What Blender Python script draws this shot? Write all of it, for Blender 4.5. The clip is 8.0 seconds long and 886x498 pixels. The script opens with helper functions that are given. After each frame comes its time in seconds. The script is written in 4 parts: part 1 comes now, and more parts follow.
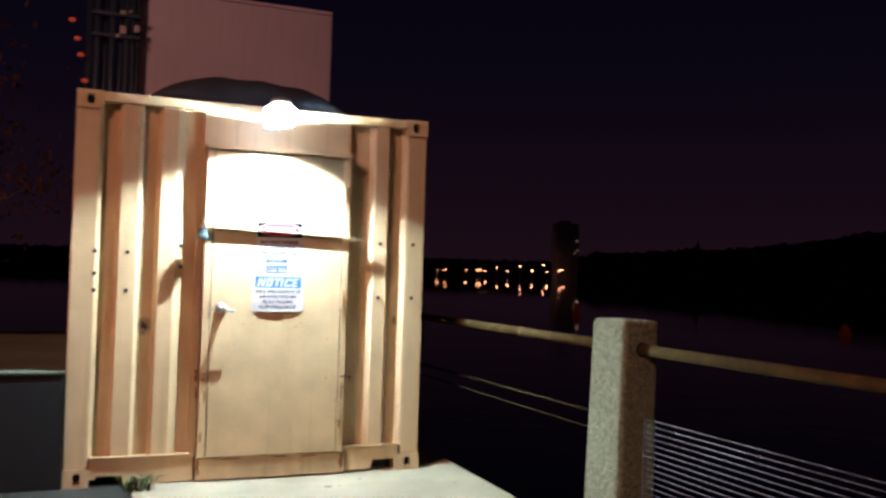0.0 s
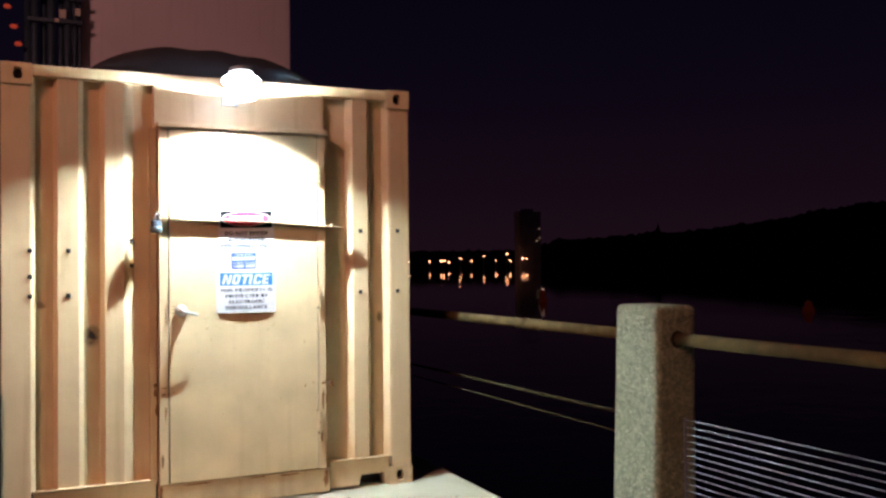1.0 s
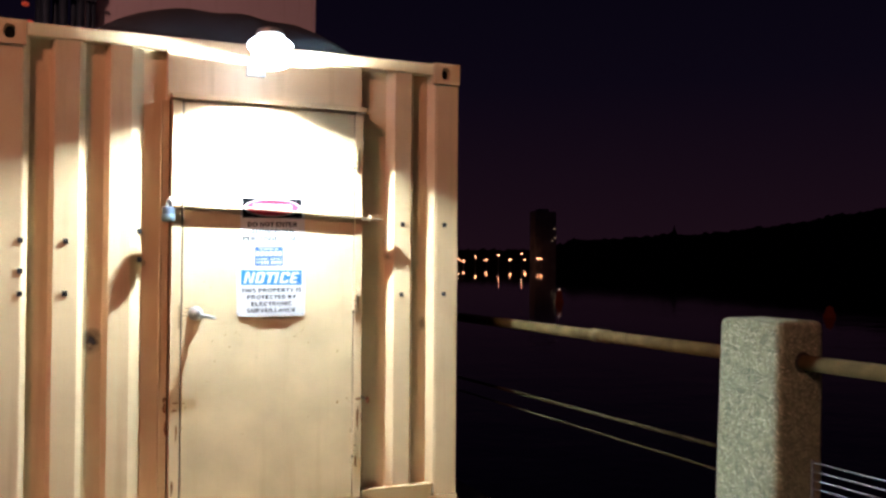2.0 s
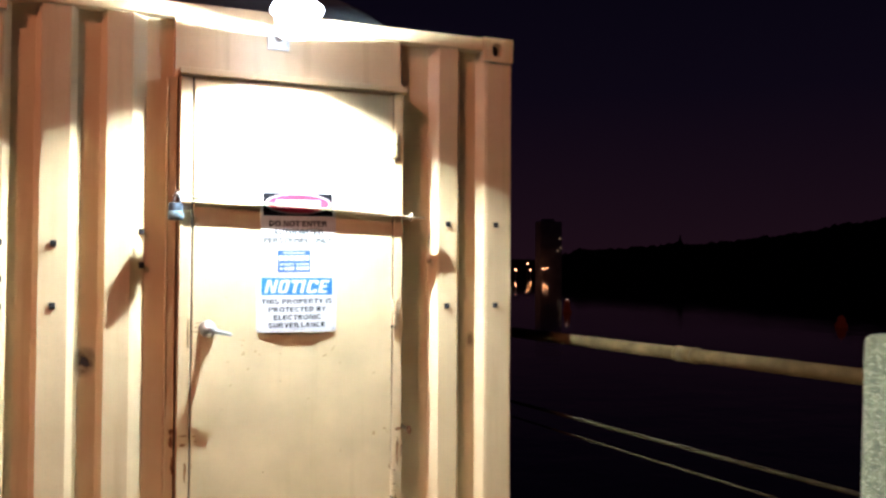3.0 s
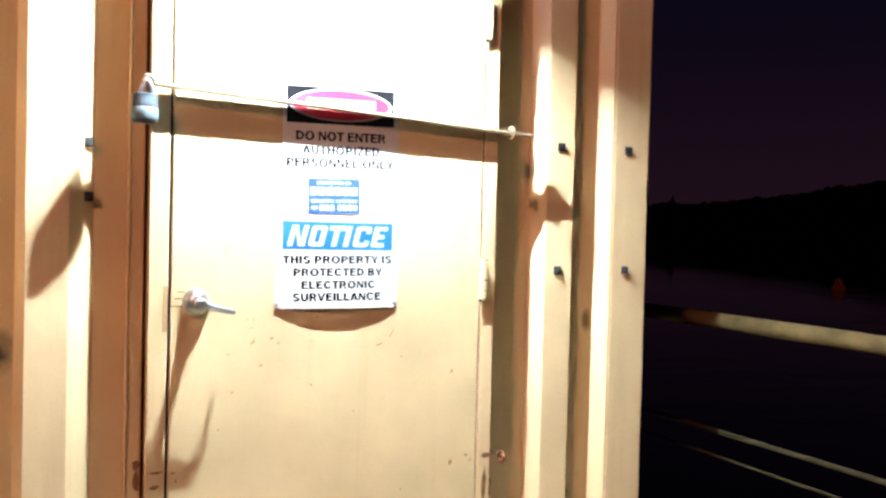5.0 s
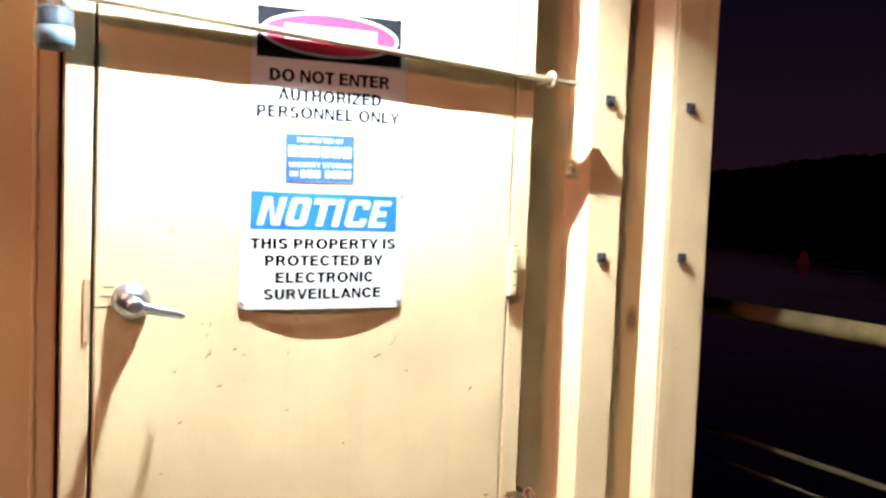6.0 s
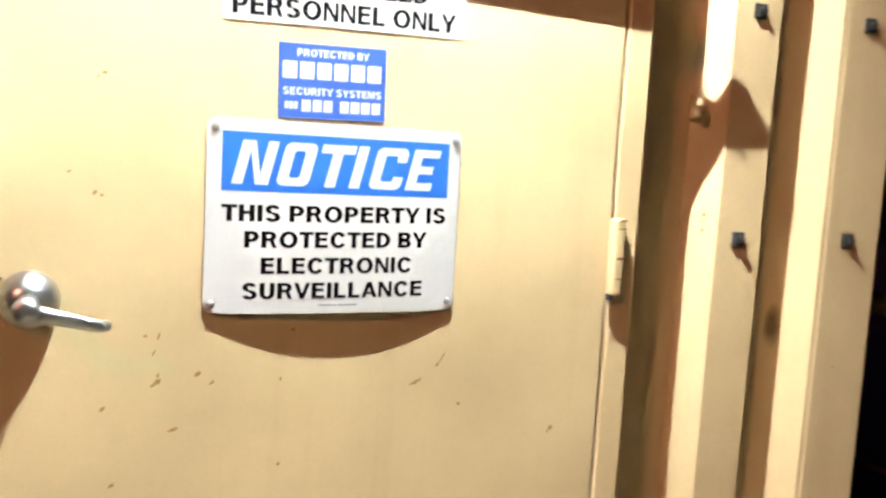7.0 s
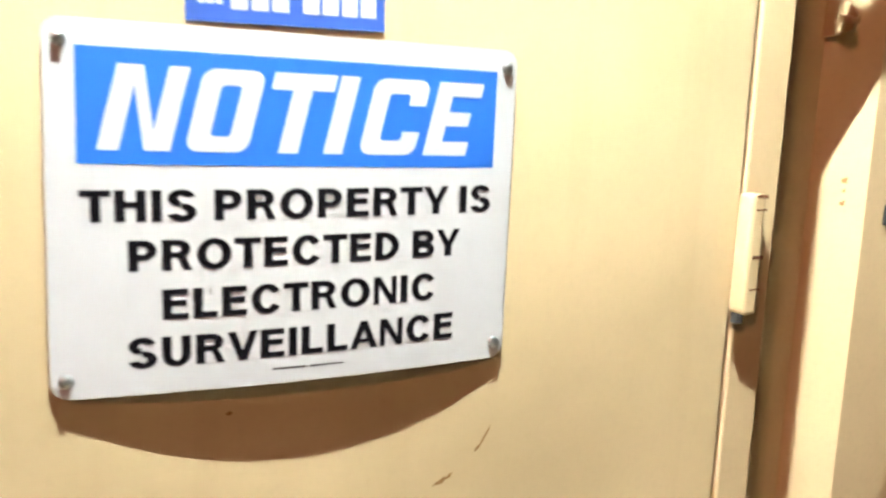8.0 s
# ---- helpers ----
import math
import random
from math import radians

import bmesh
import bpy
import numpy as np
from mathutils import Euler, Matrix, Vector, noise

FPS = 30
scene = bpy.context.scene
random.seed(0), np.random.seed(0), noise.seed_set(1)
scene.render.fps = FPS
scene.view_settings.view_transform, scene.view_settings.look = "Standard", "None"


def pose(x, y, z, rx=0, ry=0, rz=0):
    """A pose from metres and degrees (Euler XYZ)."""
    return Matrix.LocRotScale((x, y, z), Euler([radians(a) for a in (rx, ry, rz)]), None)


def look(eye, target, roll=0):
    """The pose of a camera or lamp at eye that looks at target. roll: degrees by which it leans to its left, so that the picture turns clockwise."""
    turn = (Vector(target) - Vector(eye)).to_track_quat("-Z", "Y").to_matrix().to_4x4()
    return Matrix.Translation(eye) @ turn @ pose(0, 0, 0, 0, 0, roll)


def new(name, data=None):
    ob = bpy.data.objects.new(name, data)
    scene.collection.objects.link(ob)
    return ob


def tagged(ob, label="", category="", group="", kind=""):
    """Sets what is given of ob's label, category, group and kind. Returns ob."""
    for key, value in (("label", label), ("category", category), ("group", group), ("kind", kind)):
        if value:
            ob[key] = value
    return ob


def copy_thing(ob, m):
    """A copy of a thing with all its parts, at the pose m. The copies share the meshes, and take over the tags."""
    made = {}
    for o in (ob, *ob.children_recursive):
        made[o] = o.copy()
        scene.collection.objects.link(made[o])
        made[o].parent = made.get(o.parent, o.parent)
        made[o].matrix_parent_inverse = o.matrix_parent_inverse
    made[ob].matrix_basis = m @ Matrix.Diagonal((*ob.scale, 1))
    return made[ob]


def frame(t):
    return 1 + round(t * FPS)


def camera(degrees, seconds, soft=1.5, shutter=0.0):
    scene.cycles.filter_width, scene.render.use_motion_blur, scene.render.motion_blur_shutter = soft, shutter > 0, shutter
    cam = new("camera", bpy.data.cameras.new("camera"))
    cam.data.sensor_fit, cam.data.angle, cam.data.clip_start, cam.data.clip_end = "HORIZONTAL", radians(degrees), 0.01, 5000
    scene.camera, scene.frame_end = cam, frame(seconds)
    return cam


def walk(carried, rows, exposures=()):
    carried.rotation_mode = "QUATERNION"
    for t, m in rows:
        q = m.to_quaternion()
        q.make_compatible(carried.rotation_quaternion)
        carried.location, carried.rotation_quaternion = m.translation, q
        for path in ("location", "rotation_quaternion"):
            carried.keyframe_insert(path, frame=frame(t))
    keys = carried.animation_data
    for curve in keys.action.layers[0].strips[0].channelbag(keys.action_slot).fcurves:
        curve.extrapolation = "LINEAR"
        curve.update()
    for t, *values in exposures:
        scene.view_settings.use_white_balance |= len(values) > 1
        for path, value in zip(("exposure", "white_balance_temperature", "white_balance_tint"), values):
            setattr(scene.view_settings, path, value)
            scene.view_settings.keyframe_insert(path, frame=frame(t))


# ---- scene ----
cam = camera(53.3, 8.0, 2.6, 0.4)
PATH = [
    (0, (0.12, -6.191, 1.46), (0.861, -4.334, 1.514), 1.7),
    (0.3, (0.152, -6.004, 1.448), (0.961, -4.175, 1.508), 0.22),
    (0.5, (0.155, -5.834, 1.457), (0.974, -4.01, 1.462), 0.1),
    (0.6, (0.158, -5.777, 1.445), (0.98, -3.954, 1.441), 0.38),
    (1, (0.236, -5.448, 1.431), (1.054, -3.624, 1.468), -0.6),
    (1.2, (0.27, -5.31, 1.437), (1.076, -3.48, 1.457), -0.94),
    (1.5, (0.288, -5.047, 1.444), (1.085, -3.212, 1.453), 0.6),
    (2.8, (0.422, -4.096, 1.422), (1.197, -2.254, 1.503), -0.1),
    (3, (0.414, -3.921, 1.419), (1.19, -2.079, 1.475), 0.3),
    (3.5, (0.448, -3.519, 1.421), (1.193, -1.663, 1.47), 1.1),
    (4, (0.478, -3.181, 1.436), (1.243, -1.333, 1.41), -0.3),
    (4.2, (0.482, -3.029, 1.423), (1.294, -1.201, 1.375), -0.23),
    (5.4, (0.688, -2.211, 1.387), (1.484, -0.377, 1.337), 2.31),
    (5.5, (0.695, -2.157, 1.397), (1.502, -0.328, 1.34), 2.5),
    (6, (0.766, -1.834, 1.401), (1.627, -0.033, 1.284), 2.3),
    (6.5, (0.881, -1.503, 1.387), (1.755, 0.29, 1.243), 3.1),
    (7, (1.004, -1.225, 1.386), (1.78, 0.606, 1.169), 3.3),
    (7.2, (1.02, -1.09, 1.386), (1.834, 0.723, 1.161), 3.9),
    (7.5, (1.062, -0.932, 1.373), (1.907, 0.865, 1.13), 3.0),
    (7.6, (1.055, -0.853, 1.391), (1.98, 0.899, 1.102), 3.72),
    (8, (1.135, -0.687, 1.368), (2.034, 1.072, 1.052), 2.5),
]
walk(cam, [(t, look(eye, target, roll)) for t, eye, target, roll in PATH],
     exposures=[(0, 0.28, 5950, 10), (1.5, 0.34, 5950, 10), (3.5, 0.48, 6050, 10), (5.5, 0.66, 6150, 10), (6.5, 0.56, 6350, 10), (6.9, -0.03, 7000, 10), (8, -0.07, 6950, 10)])

# ---- world and lights ----
world = bpy.data.worlds.new("night_sky")
scene.world = world
world.use_nodes = True
wn, wl = world.node_tree.nodes, world.node_tree.links
wn.clear()
w_out, w_bg = wn.new("ShaderNodeOutputWorld"), wn.new("ShaderNodeBackground")
w_co, w_sep, w_ramp = wn.new("ShaderNodeTexCoord"), wn.new("ShaderNodeSeparateXYZ"), wn.new("ShaderNodeValToRGB")
wl.new(w_co.outputs["Generated"], w_sep.inputs[0])
wl.new(w_sep.outputs["Z"], w_ramp.inputs[0])
wl.new(w_ramp.outputs[0], w_bg.inputs[0])
wl.new(w_bg.outputs[0], w_out.inputs[0])
els = w_ramp.color_ramp.elements
els[0].position, els[0].color = 0.0, (0.0092, 0.0033, 0.0059, 1)
els[1].position, els[1].color = 0.45, (0.0008, 0.0008, 0.0028, 1)
mid = els.new(0.2)
mid.color = (0.0029, 0.0016, 0.0046, 1)
w_bg.inputs[1].default_value = 1.0

LAMP = Vector((1.259, -0.345, 2.458))   # the flood lamp over the door
LAMP_TILT = 5                          # degrees that its glass turns outward

# assumed street light, unseen, behind on the landward side; weak orange fill for shadows
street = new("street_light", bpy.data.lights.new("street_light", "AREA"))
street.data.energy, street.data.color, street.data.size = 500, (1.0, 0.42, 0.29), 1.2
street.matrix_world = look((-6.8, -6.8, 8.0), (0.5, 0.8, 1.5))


# ---- materials ----
def material(name, colour, rough=0.6, metal=0.0, vary=0.25, scale=3.0, grain=0.3, bump=0.15, fine=60.0, spots=None, streak=None, emit=None, wave=0.0):
    """Colour with variation at two sizes, optional rust spots and downward streaks, fine relief."""
    m = bpy.data.materials.new(name)
    m.use_nodes = True
    n, l = m.node_tree.nodes, m.node_tree.links
    p = n["Principled BSDF"]
    p.inputs["Roughness"].default_value, p.inputs["Metallic"].default_value = rough, metal
    co = n.new("ShaderNodeTexCoord")
    geo = n.new("ShaderNodeNewGeometry")
    big, small = n.new("ShaderNodeTexNoise"), n.new("ShaderNodeTexNoise")
    big.inputs["Scale"].default_value, big.inputs["Detail"].default_value = scale, 6
    small.inputs["Scale"].default_value, small.inputs["Detail"].default_value = fine, 4
    for t in (big, small):
        l.new(geo.outputs["Position"], t.inputs["Vector"])
    mix = n.new("ShaderNodeMix")
    mix.data_type = "RGBA"
    dark = tuple(c * (1 - vary) for c in colour)
    light = tuple(min(1, c * (1 + 0.5 * vary)) for c in colour)
    mix.inputs[6].default_value, mix.inputs[7].default_value = (*dark, 1), (*light, 1)
    ramp = n.new("ShaderNodeMapRange")
    ramp.inputs[1].default_value, ramp.inputs[2].default_value = 0.32, 0.68
    l.new(big.outputs["Fac"], ramp.inputs[0])
    l.new(ramp.outputs[0], mix.inputs[0])
    last = mix.outputs[2]

    def over(colour2, fac):
        mm = n.new("ShaderNodeMix")
        mm.data_type = "RGBA"
        l.new(last, mm.inputs[6])
        mm.inputs[7].default_value = (*colour2, 1)
        l.new(fac, mm.inputs[0])
        return mm.outputs[2]

    if grain:
        gr = n.new("ShaderNodeMapRange")
        gr.inputs[1].default_value, gr.inputs[2].default_value, gr.inputs[4].default_value = 0.5, 0.75, grain
        l.new(small.outputs["Fac"], gr.inputs[0])
        last = over(tuple(c * 0.55 for c in colour), gr.outputs[0])
    if streak:
        mp = n.new("ShaderNodeMapping")
        mp.inputs["Scale"].default_value = (14, 14, 0.9)
        l.new(geo.outputs["Position"], mp.inputs[0])
        st = n.new("ShaderNodeTexNoise")
        st.inputs["Scale"].default_value, st.inputs["Detail"].default_value = 1.0, 5
        l.new(mp.outputs[0], st.inputs["Vector"])
        sr = n.new("ShaderNodeMapRange")
        sr.inputs[1].default_value, sr.inputs[2].default_value, sr.inputs[4].default_value = 0.56, 0.8, streak[1]
        l.new(st.outputs["Fac"], sr.inputs[0])
        last = over(streak[0], sr.outputs[0])
    if spots:
        vo = n.new("ShaderNodeTexNoise")
        vo.inputs["Scale"].default_value, vo.inputs["Detail"].default_value = spots[1], 7
        vo.inputs["Roughness"].default_value = 0.62
        mp2 = n.new("ShaderNodeMapping")
        mp2.inputs["Location"].default_value = (3.1, 7.7, 1.9)
        l.new(geo.outputs["Position"], mp2.inputs[0])
        l.new(mp2.outputs[0], vo.inputs["Vector"])
        vr = n.new("ShaderNodeMapRange")
        vr.inputs[1].default_value, vr.inputs[2].default_value = spots[2], spots[2] + 0.025
        l.new(vo.outputs["Fac"], vr.inputs[0])
        last = over(spots[0], vr.outputs[0])
    l.new(last, p.inputs["Base Color"])
    if bump:
        b = n.new("ShaderNodeBump")
        b.inputs["Strength"].default_value, b.inputs["Distance"].default_value = bump, 0.004
        l.new(small.outputs["Fac"], b.inputs["Height"])
        l.new(b.outputs[0], p.inputs["Normal"])
        if wave:        # beaten sheet: slow hollows under the fine grain
            slow, dent = n.new("ShaderNodeTexNoise"), n.new("ShaderNodeBump")
            slow.inputs["Scale"].default_value, slow.inputs["Detail"].default_value = 4.5, 2
            dent.inputs["Strength"].default_value, dent.inputs["Distance"].default_value = 1.0, wave
            l.new(geo.outputs["Position"], slow.inputs["Vector"]), l.new(slow.outputs["Fac"], dent.inputs["Height"]), l.new(dent.outputs[0], b.inputs["Normal"])
    rr = n.new("ShaderNodeMapRange")
    rr.inputs[3].default_value, rr.inputs[4].default_value = rough * 0.8, min(1, rough * 1.2)
    l.new(big.outputs["Fac"], rr.inputs[0])
    l.new(rr.outputs[0], p.inputs["Roughness"])
    if emit:
        p.inputs["Emission Color"].default_value, p.inputs["Emission Strength"].default_value = (*emit[0], 1), emit[1]
    return m


RUST = (0.16, 0.055, 0.018)
CREAM = (0.64, 0.465, 0.262)
m_paint = material("cream_paint", CREAM, 0.42, vary=0.14, scale=2.2, grain=0.12, bump=0.05, fine=130,
                   spots=(RUST, 9, 0.735), streak=((0.36, 0.22, 0.11), 0.5), wave=0.005)
m_door = material("door_paint", (0.66, 0.49, 0.275), 0.42, vary=0.2, scale=2.8, grain=0.07, bump=0.03, fine=150,
                  spots=(RUST, 16, 0.755), streak=((0.42, 0.26, 0.12), 0.36), wave=0.005)
m_edge = material("rusty_paint", (0.54, 0.37, 0.20), 0.6, vary=0.25, scale=4, grain=0.25, bump=0.15, fine=90,
                  spots=(RUST, 9, 0.68), streak=((0.26, 0.12, 0.05), 0.45))
m_spot = material("rust_spot", (0.40, 0.21, 0.07), 0.85, vary=0.4, scale=60, bump=0.1)
m_stain = material("rust_stain", (0.24, 0.11, 0.04), 0.85, vary=0.5, scale=30, grain=0.5, bump=0.2, fine=140)
m_rust = material("rust", RUST, 0.85, vary=0.5, scale=20, bump=0.4, fine=120)
# shade of hollows set as a colour; also on pin, scratches and sockets
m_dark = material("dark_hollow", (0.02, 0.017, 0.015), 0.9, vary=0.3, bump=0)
m_rubber = material("black_rubber", (0.02, 0.02, 0.021), 0.6, vary=0.2, bump=0.05)
m_steel = material("brushed_steel", (0.55, 0.55, 0.56), 0.32, metal=1.0, vary=0.1, scale=20, grain=0.1, bump=0.03, fine=200)
m_galv = material("galvanised_steel", (0.42, 0.41, 0.38), 0.45, metal=0.85, vary=0.3, scale=25, grain=0.3, bump=0.1)
m_rod = material("worn_bar", (0.46, 0.36, 0.24), 0.45, metal=0.3, vary=0.3, scale=12, bump=0.1, spots=(RUST, 18, 0.64))
m_lock = material("blue_grey_lock", (0.035, 0.048, 0.068), 0.55, metal=0.1, vary=0.2, scale=30, bump=0.05)
m_lockband = material("pale_lock_band", (0.11, 0.15, 0.175), 0.55, metal=0.1, vary=0.15, scale=30, bump=0.05)
m_white = material("white_sign", (0.585, 0.56, 0.555), 0.3, vary=0.05, scale=8, grain=0.05, bump=0.02)
m_film = material("white_sticker", (0.55, 0.52, 0.50), 0.85, vary=0.06, scale=8, grain=0.05, bump=0.02)
m_blue = material("sign_blue", (0.02, 0.15, 0.60), 0.35, vary=0.06, scale=10, grain=0.06, bump=0.02)
m_stick = material("sticker_blue", (0.025, 0.09, 0.40), 0.8, vary=0.1, scale=12, grain=0.1, bump=0.02)
m_ink = material("black_ink", (0.005, 0.005, 0.007), 0.85, vary=0.1, bump=0)
m_fade = material("faded_ink", (0.006, 0.006, 0.009), 0.9, vary=0.2, scale=20, bump=0)
for m in (m_ink, m_fade):
    m.node_tree.nodes["Principled BSDF"].inputs["Specular IOR Level"].default_value = 0.08
m_red = material("sign_red", (0.62, 0.02, 0.06), 0.4, vary=0.1, scale=10, bump=0)
m_black = material("near_black", (0.007, 0.007, 0.008), 1.0, vary=0.3, bump=0)


def soft_stain(name, colour, strength):
    """A stain that thins out towards its rim, broken up by fine noise."""
    m = material(name, colour, 0.75, vary=0.3, scale=15, bump=0.1)
    n, l = m.node_tree.nodes, m.node_tree.links
    co, mp, grad, tex = n.new("ShaderNodeTexCoord"), n.new("ShaderNodeMapping"), n.new("ShaderNodeTexGradient"), n.new("ShaderNodeTexNoise")
    mp.inputs["Location"].default_value, mp.inputs["Scale"].default_value = (-0.7, 0, -1), (1.4, 0, 2)
    grad.gradient_type = "SPHERICAL"
    tex.inputs["Scale"].default_value, tex.inputs["Detail"].default_value = 22, 3
    l.new(co.outputs["Generated"], mp.inputs[0]), l.new(mp.outputs[0], grad.inputs[0]), l.new(co.outputs["Object"], tex.inputs["Vector"])
    mul, cut = n.new("ShaderNodeMath"), n.new("ShaderNodeMapRange")
    mul.operation = "MULTIPLY"
    l.new(grad.outputs["Fac"], mul.inputs[0]), l.new(tex.outputs["Fac"], mul.inputs[1])
    cut.inputs[1].default_value, cut.inputs[2].default_value, cut.inputs[4].default_value = 0.05, 0.36, strength
    l.new(mul.outputs[0], cut.inputs[0]), l.new(cut.outputs[0], n["Principled BSDF"].inputs["Alpha"])
    return m


m_smudge = soft_stain("grey_smudge", (0.06, 0.06, 0.065), 0.85)
m_haze = soft_stain("brown_smudge", (0.20, 0.11, 0.05), 0.6)
m_slab = material("pale_concrete", (0.38, 0.345, 0.235), 0.9, vary=0.25, scale=1.6, grain=0.4, bump=0.5, fine=90, spots=((0.16, 0.14, 0.11), 5, 0.66))
m_post = material("pebbled_concrete", (0.19, 0.21, 0.125), 0.85, vary=0.45, scale=38, grain=0.8, bump=1.0, fine=120, spots=((0.52, 0.51, 0.36), 130, 0.57))
m_wallc = material("dark_concrete", (0.17, 0.16, 0.15), 0.9, vary=0.35, scale=1.5, grain=0.4, bump=0.5)
# even green-grey tone for the platform top
m_deck = material("green_grey_concrete", (0.10, 0.125, 0.085), 0.9, vary=0.35, scale=1.5, grain=0.4, bump=0.5)
m_pipe = material("worn_pipe", (0.105, 0.072, 0.031), 0.75, metal=0.05, vary=0.4, scale=9, grain=0.4, bump=0.2, spots=(RUST, 22, 0.66))
m_thin = material("rusty_rod", (0.034, 0.026, 0.015), 0.9, vary=0.4, scale=12, bump=0.2)
for m in (m_pipe, m_thin):
    m.node_tree.nodes["Principled BSDF"].inputs["Specular IOR Level"].default_value = 0.06
m_wire = material("galvanised_wire", (0.13, 0.14, 0.17), 0.5, metal=0.3, vary=0.2, scale=30, bump=0.05)
m_back = material("pale_render", (0.68, 0.63, 0.74), 0.85, vary=0.12, scale=0.7, grain=0.15, bump=0.2, streak=((0.3, 0.26, 0.26), 0.3))
m_tarp = material("dark_tarpaulin", (0.022, 0.024, 0.03), 0.95, vary=0.3, scale=5, bump=0.3, fine=25)
m_hill = material("dark_woods", (0.012, 0.012, 0.012), 1.0, vary=0.5, scale=0.03, bump=0, grain=0)
m_tower = material("concrete_facade", (0.36, 0.33, 0.33), 0.9, vary=0.3, scale=0.05, bump=0, grain=0)
m_frame = material("blue_steel", (0.05, 0.08, 0.13), 0.5, metal=0.4, vary=0.3, scale=6, bump=0.1)
m_leaf = material("leaf", (0.07, 0.10, 0.03), 0.6, vary=0.5, scale=12, bump=0.1)
# red light on the foliage is put into this leaf colour
m_redleaf = material("red_lit_leaf", (0.12, 0.045, 0.025), 0.7, vary=0.5, scale=3, bump=0.1)
# buoy bodies given a faint red emission; only the beacon is a lamp
m_buoy = material("buoy_red_glow", (0.55, 0.06, 0.02), 0.5, vary=0.3, scale=3, bump=0.05, emit=((1.0, 0.10, 0.02), 0.008))
m_shore = material("shore_lamp_glow", (0.8, 0.5, 0.3), 0.5, vary=0.05, bump=0, emit=((1.0, 0.36, 0.17), 16))
m_beacon = material("beacon_glow", (0.8, 0.6, 0.5), 0.5, vary=0.05, bump=0, emit=((1.0, 0.55, 0.40), 0.5))
m_redlamp = material("red_lamp_glow", (0.8, 0.1, 0.05), 0.5, vary=0.05, bump=0, emit=((1.0, 0.12, 0.05), 0.15))
m_window = material("lit_window", (0.5, 0.4, 0.3), 0.5, vary=0.05, bump=0, emit=((1.0, 0.6, 0.35), 0.2))
m_glow = material("lamp_glass", (0.9, 0.9, 0.9), 0.3, vary=0.02, bump=0, emit=((0.86, 1.0, 1.03), 160000))
# glow in place of the lamp's glare, on parts of assumed shape
m_dome = material("glare_dome", (0.9, 0.9, 0.9), 0.4, vary=0.02, bump=0, emit=((0.80, 0.88, 1.0), 18))

m_water = bpy.data.materials.new("night_water")
m_water.use_nodes = True
_n, _l = m_water.node_tree.nodes, m_water.node_tree.links
_p = _n["Principled BSDF"]
_p.inputs["Base Color"].default_value = (0.004, 0.005, 0.008, 1)
_p.inputs["Roughness"].default_value, _p.inputs["IOR"].default_value = 0.012, 1.33
_g, _m1, _m2 = _n.new("ShaderNodeNewGeometry"), _n.new("ShaderNodeTexNoise"), _n.new("ShaderNodeTexNoise")
_m1.inputs["Scale"].default_value, _m1.inputs["Detail"].default_value = 0.22, 3
_m2.inputs["Scale"].default_value, _m2.inputs["Detail"].default_value = 1.6, 3
for _t in (_m1, _m2):
    _l.new(_g.outputs["Position"], _t.inputs["Vector"])
_a, _b = _n.new("ShaderNodeMath"), _n.new("ShaderNodeBump")
_a.operation = "MULTIPLY_ADD"
_a.inputs[1].default_value = 0.25
_l.new(_m2.outputs["Fac"], _a.inputs[0]), _l.new(_m1.outputs["Fac"], _a.inputs[2])
# the current ripples the river near the quay; the far reach lies calm
_len, _far, _calm = _n.new("ShaderNodeVectorMath"), _n.new("ShaderNodeMapRange"), _n.new("ShaderNodeValToRGB")
_len.operation = "LENGTH"
_far.inputs[2].default_value = 600
_l.new(_g.outputs["Position"], _len.inputs[0]), _l.new(_len.outputs["Value"], _far.inputs[0]), _l.new(_far.outputs[0], _calm.inputs[0])
_e = _calm.color_ramp.elements
_e[0].position, _e[0].color, _e[1].position, _e[1].color = 0.0, (0.7, 0.7, 0.7, 1), 1.0, (0, 0, 0, 1)
for _d, _v in ((66, 0.6), (76, 0.2), (90, 0.2), (98, 0.35), (112, 0.35), (126, 0.16), (300, 0.10)):
    _c = _e.new(_d / 600)
    _c.color = (_v, _v, _v, 1)
_l.new(_calm.outputs[0], _b.inputs["Strength"])
_ro = _n.new("ShaderNodeMapRange")
_l.new(_calm.outputs[0], _ro.inputs[0])
_ro.inputs[3].default_value, _ro.inputs[4].default_value = 0.02, 0.045
_l.new(_ro.outputs[0], _p.inputs["Roughness"])
_b.inputs["Distance"].default_value = 0.09
_l.new(_a.outputs[0], _b.inputs["Height"]), _l.new(_b.outputs[0], _p.inputs["Normal"])


# ---- building helpers ----
def mesh_of(name, bm, mat, smooth=False):
    bmesh.ops.recalc_face_normals(bm, faces=bm.faces)
    me = bpy.data.meshes.new(name)
    bm.to_mesh(me)
    bm.free()
    me.materials.append(mat)
    for f in me.polygons:
        f.use_smooth = smooth
    return me


def part(name, bm, mat, parent=None, label="", smooth=False):
    ob = new(name, mesh_of(name, bm, mat, smooth))
    if parent:
        ob.parent = parent
        ob.matrix_parent_inverse = parent.matrix_world.inverted()
    return tagged(ob, label)


def thing(name, label, category, group="", kind="", at=(0, 0, 0)):
    ob = new(name)
    ob.empty_display_size = 0.1
    ob.matrix_world = Matrix.Translation(at)
    bpy.context.view_layer.update()
    return tagged(ob, label, category, group, kind)


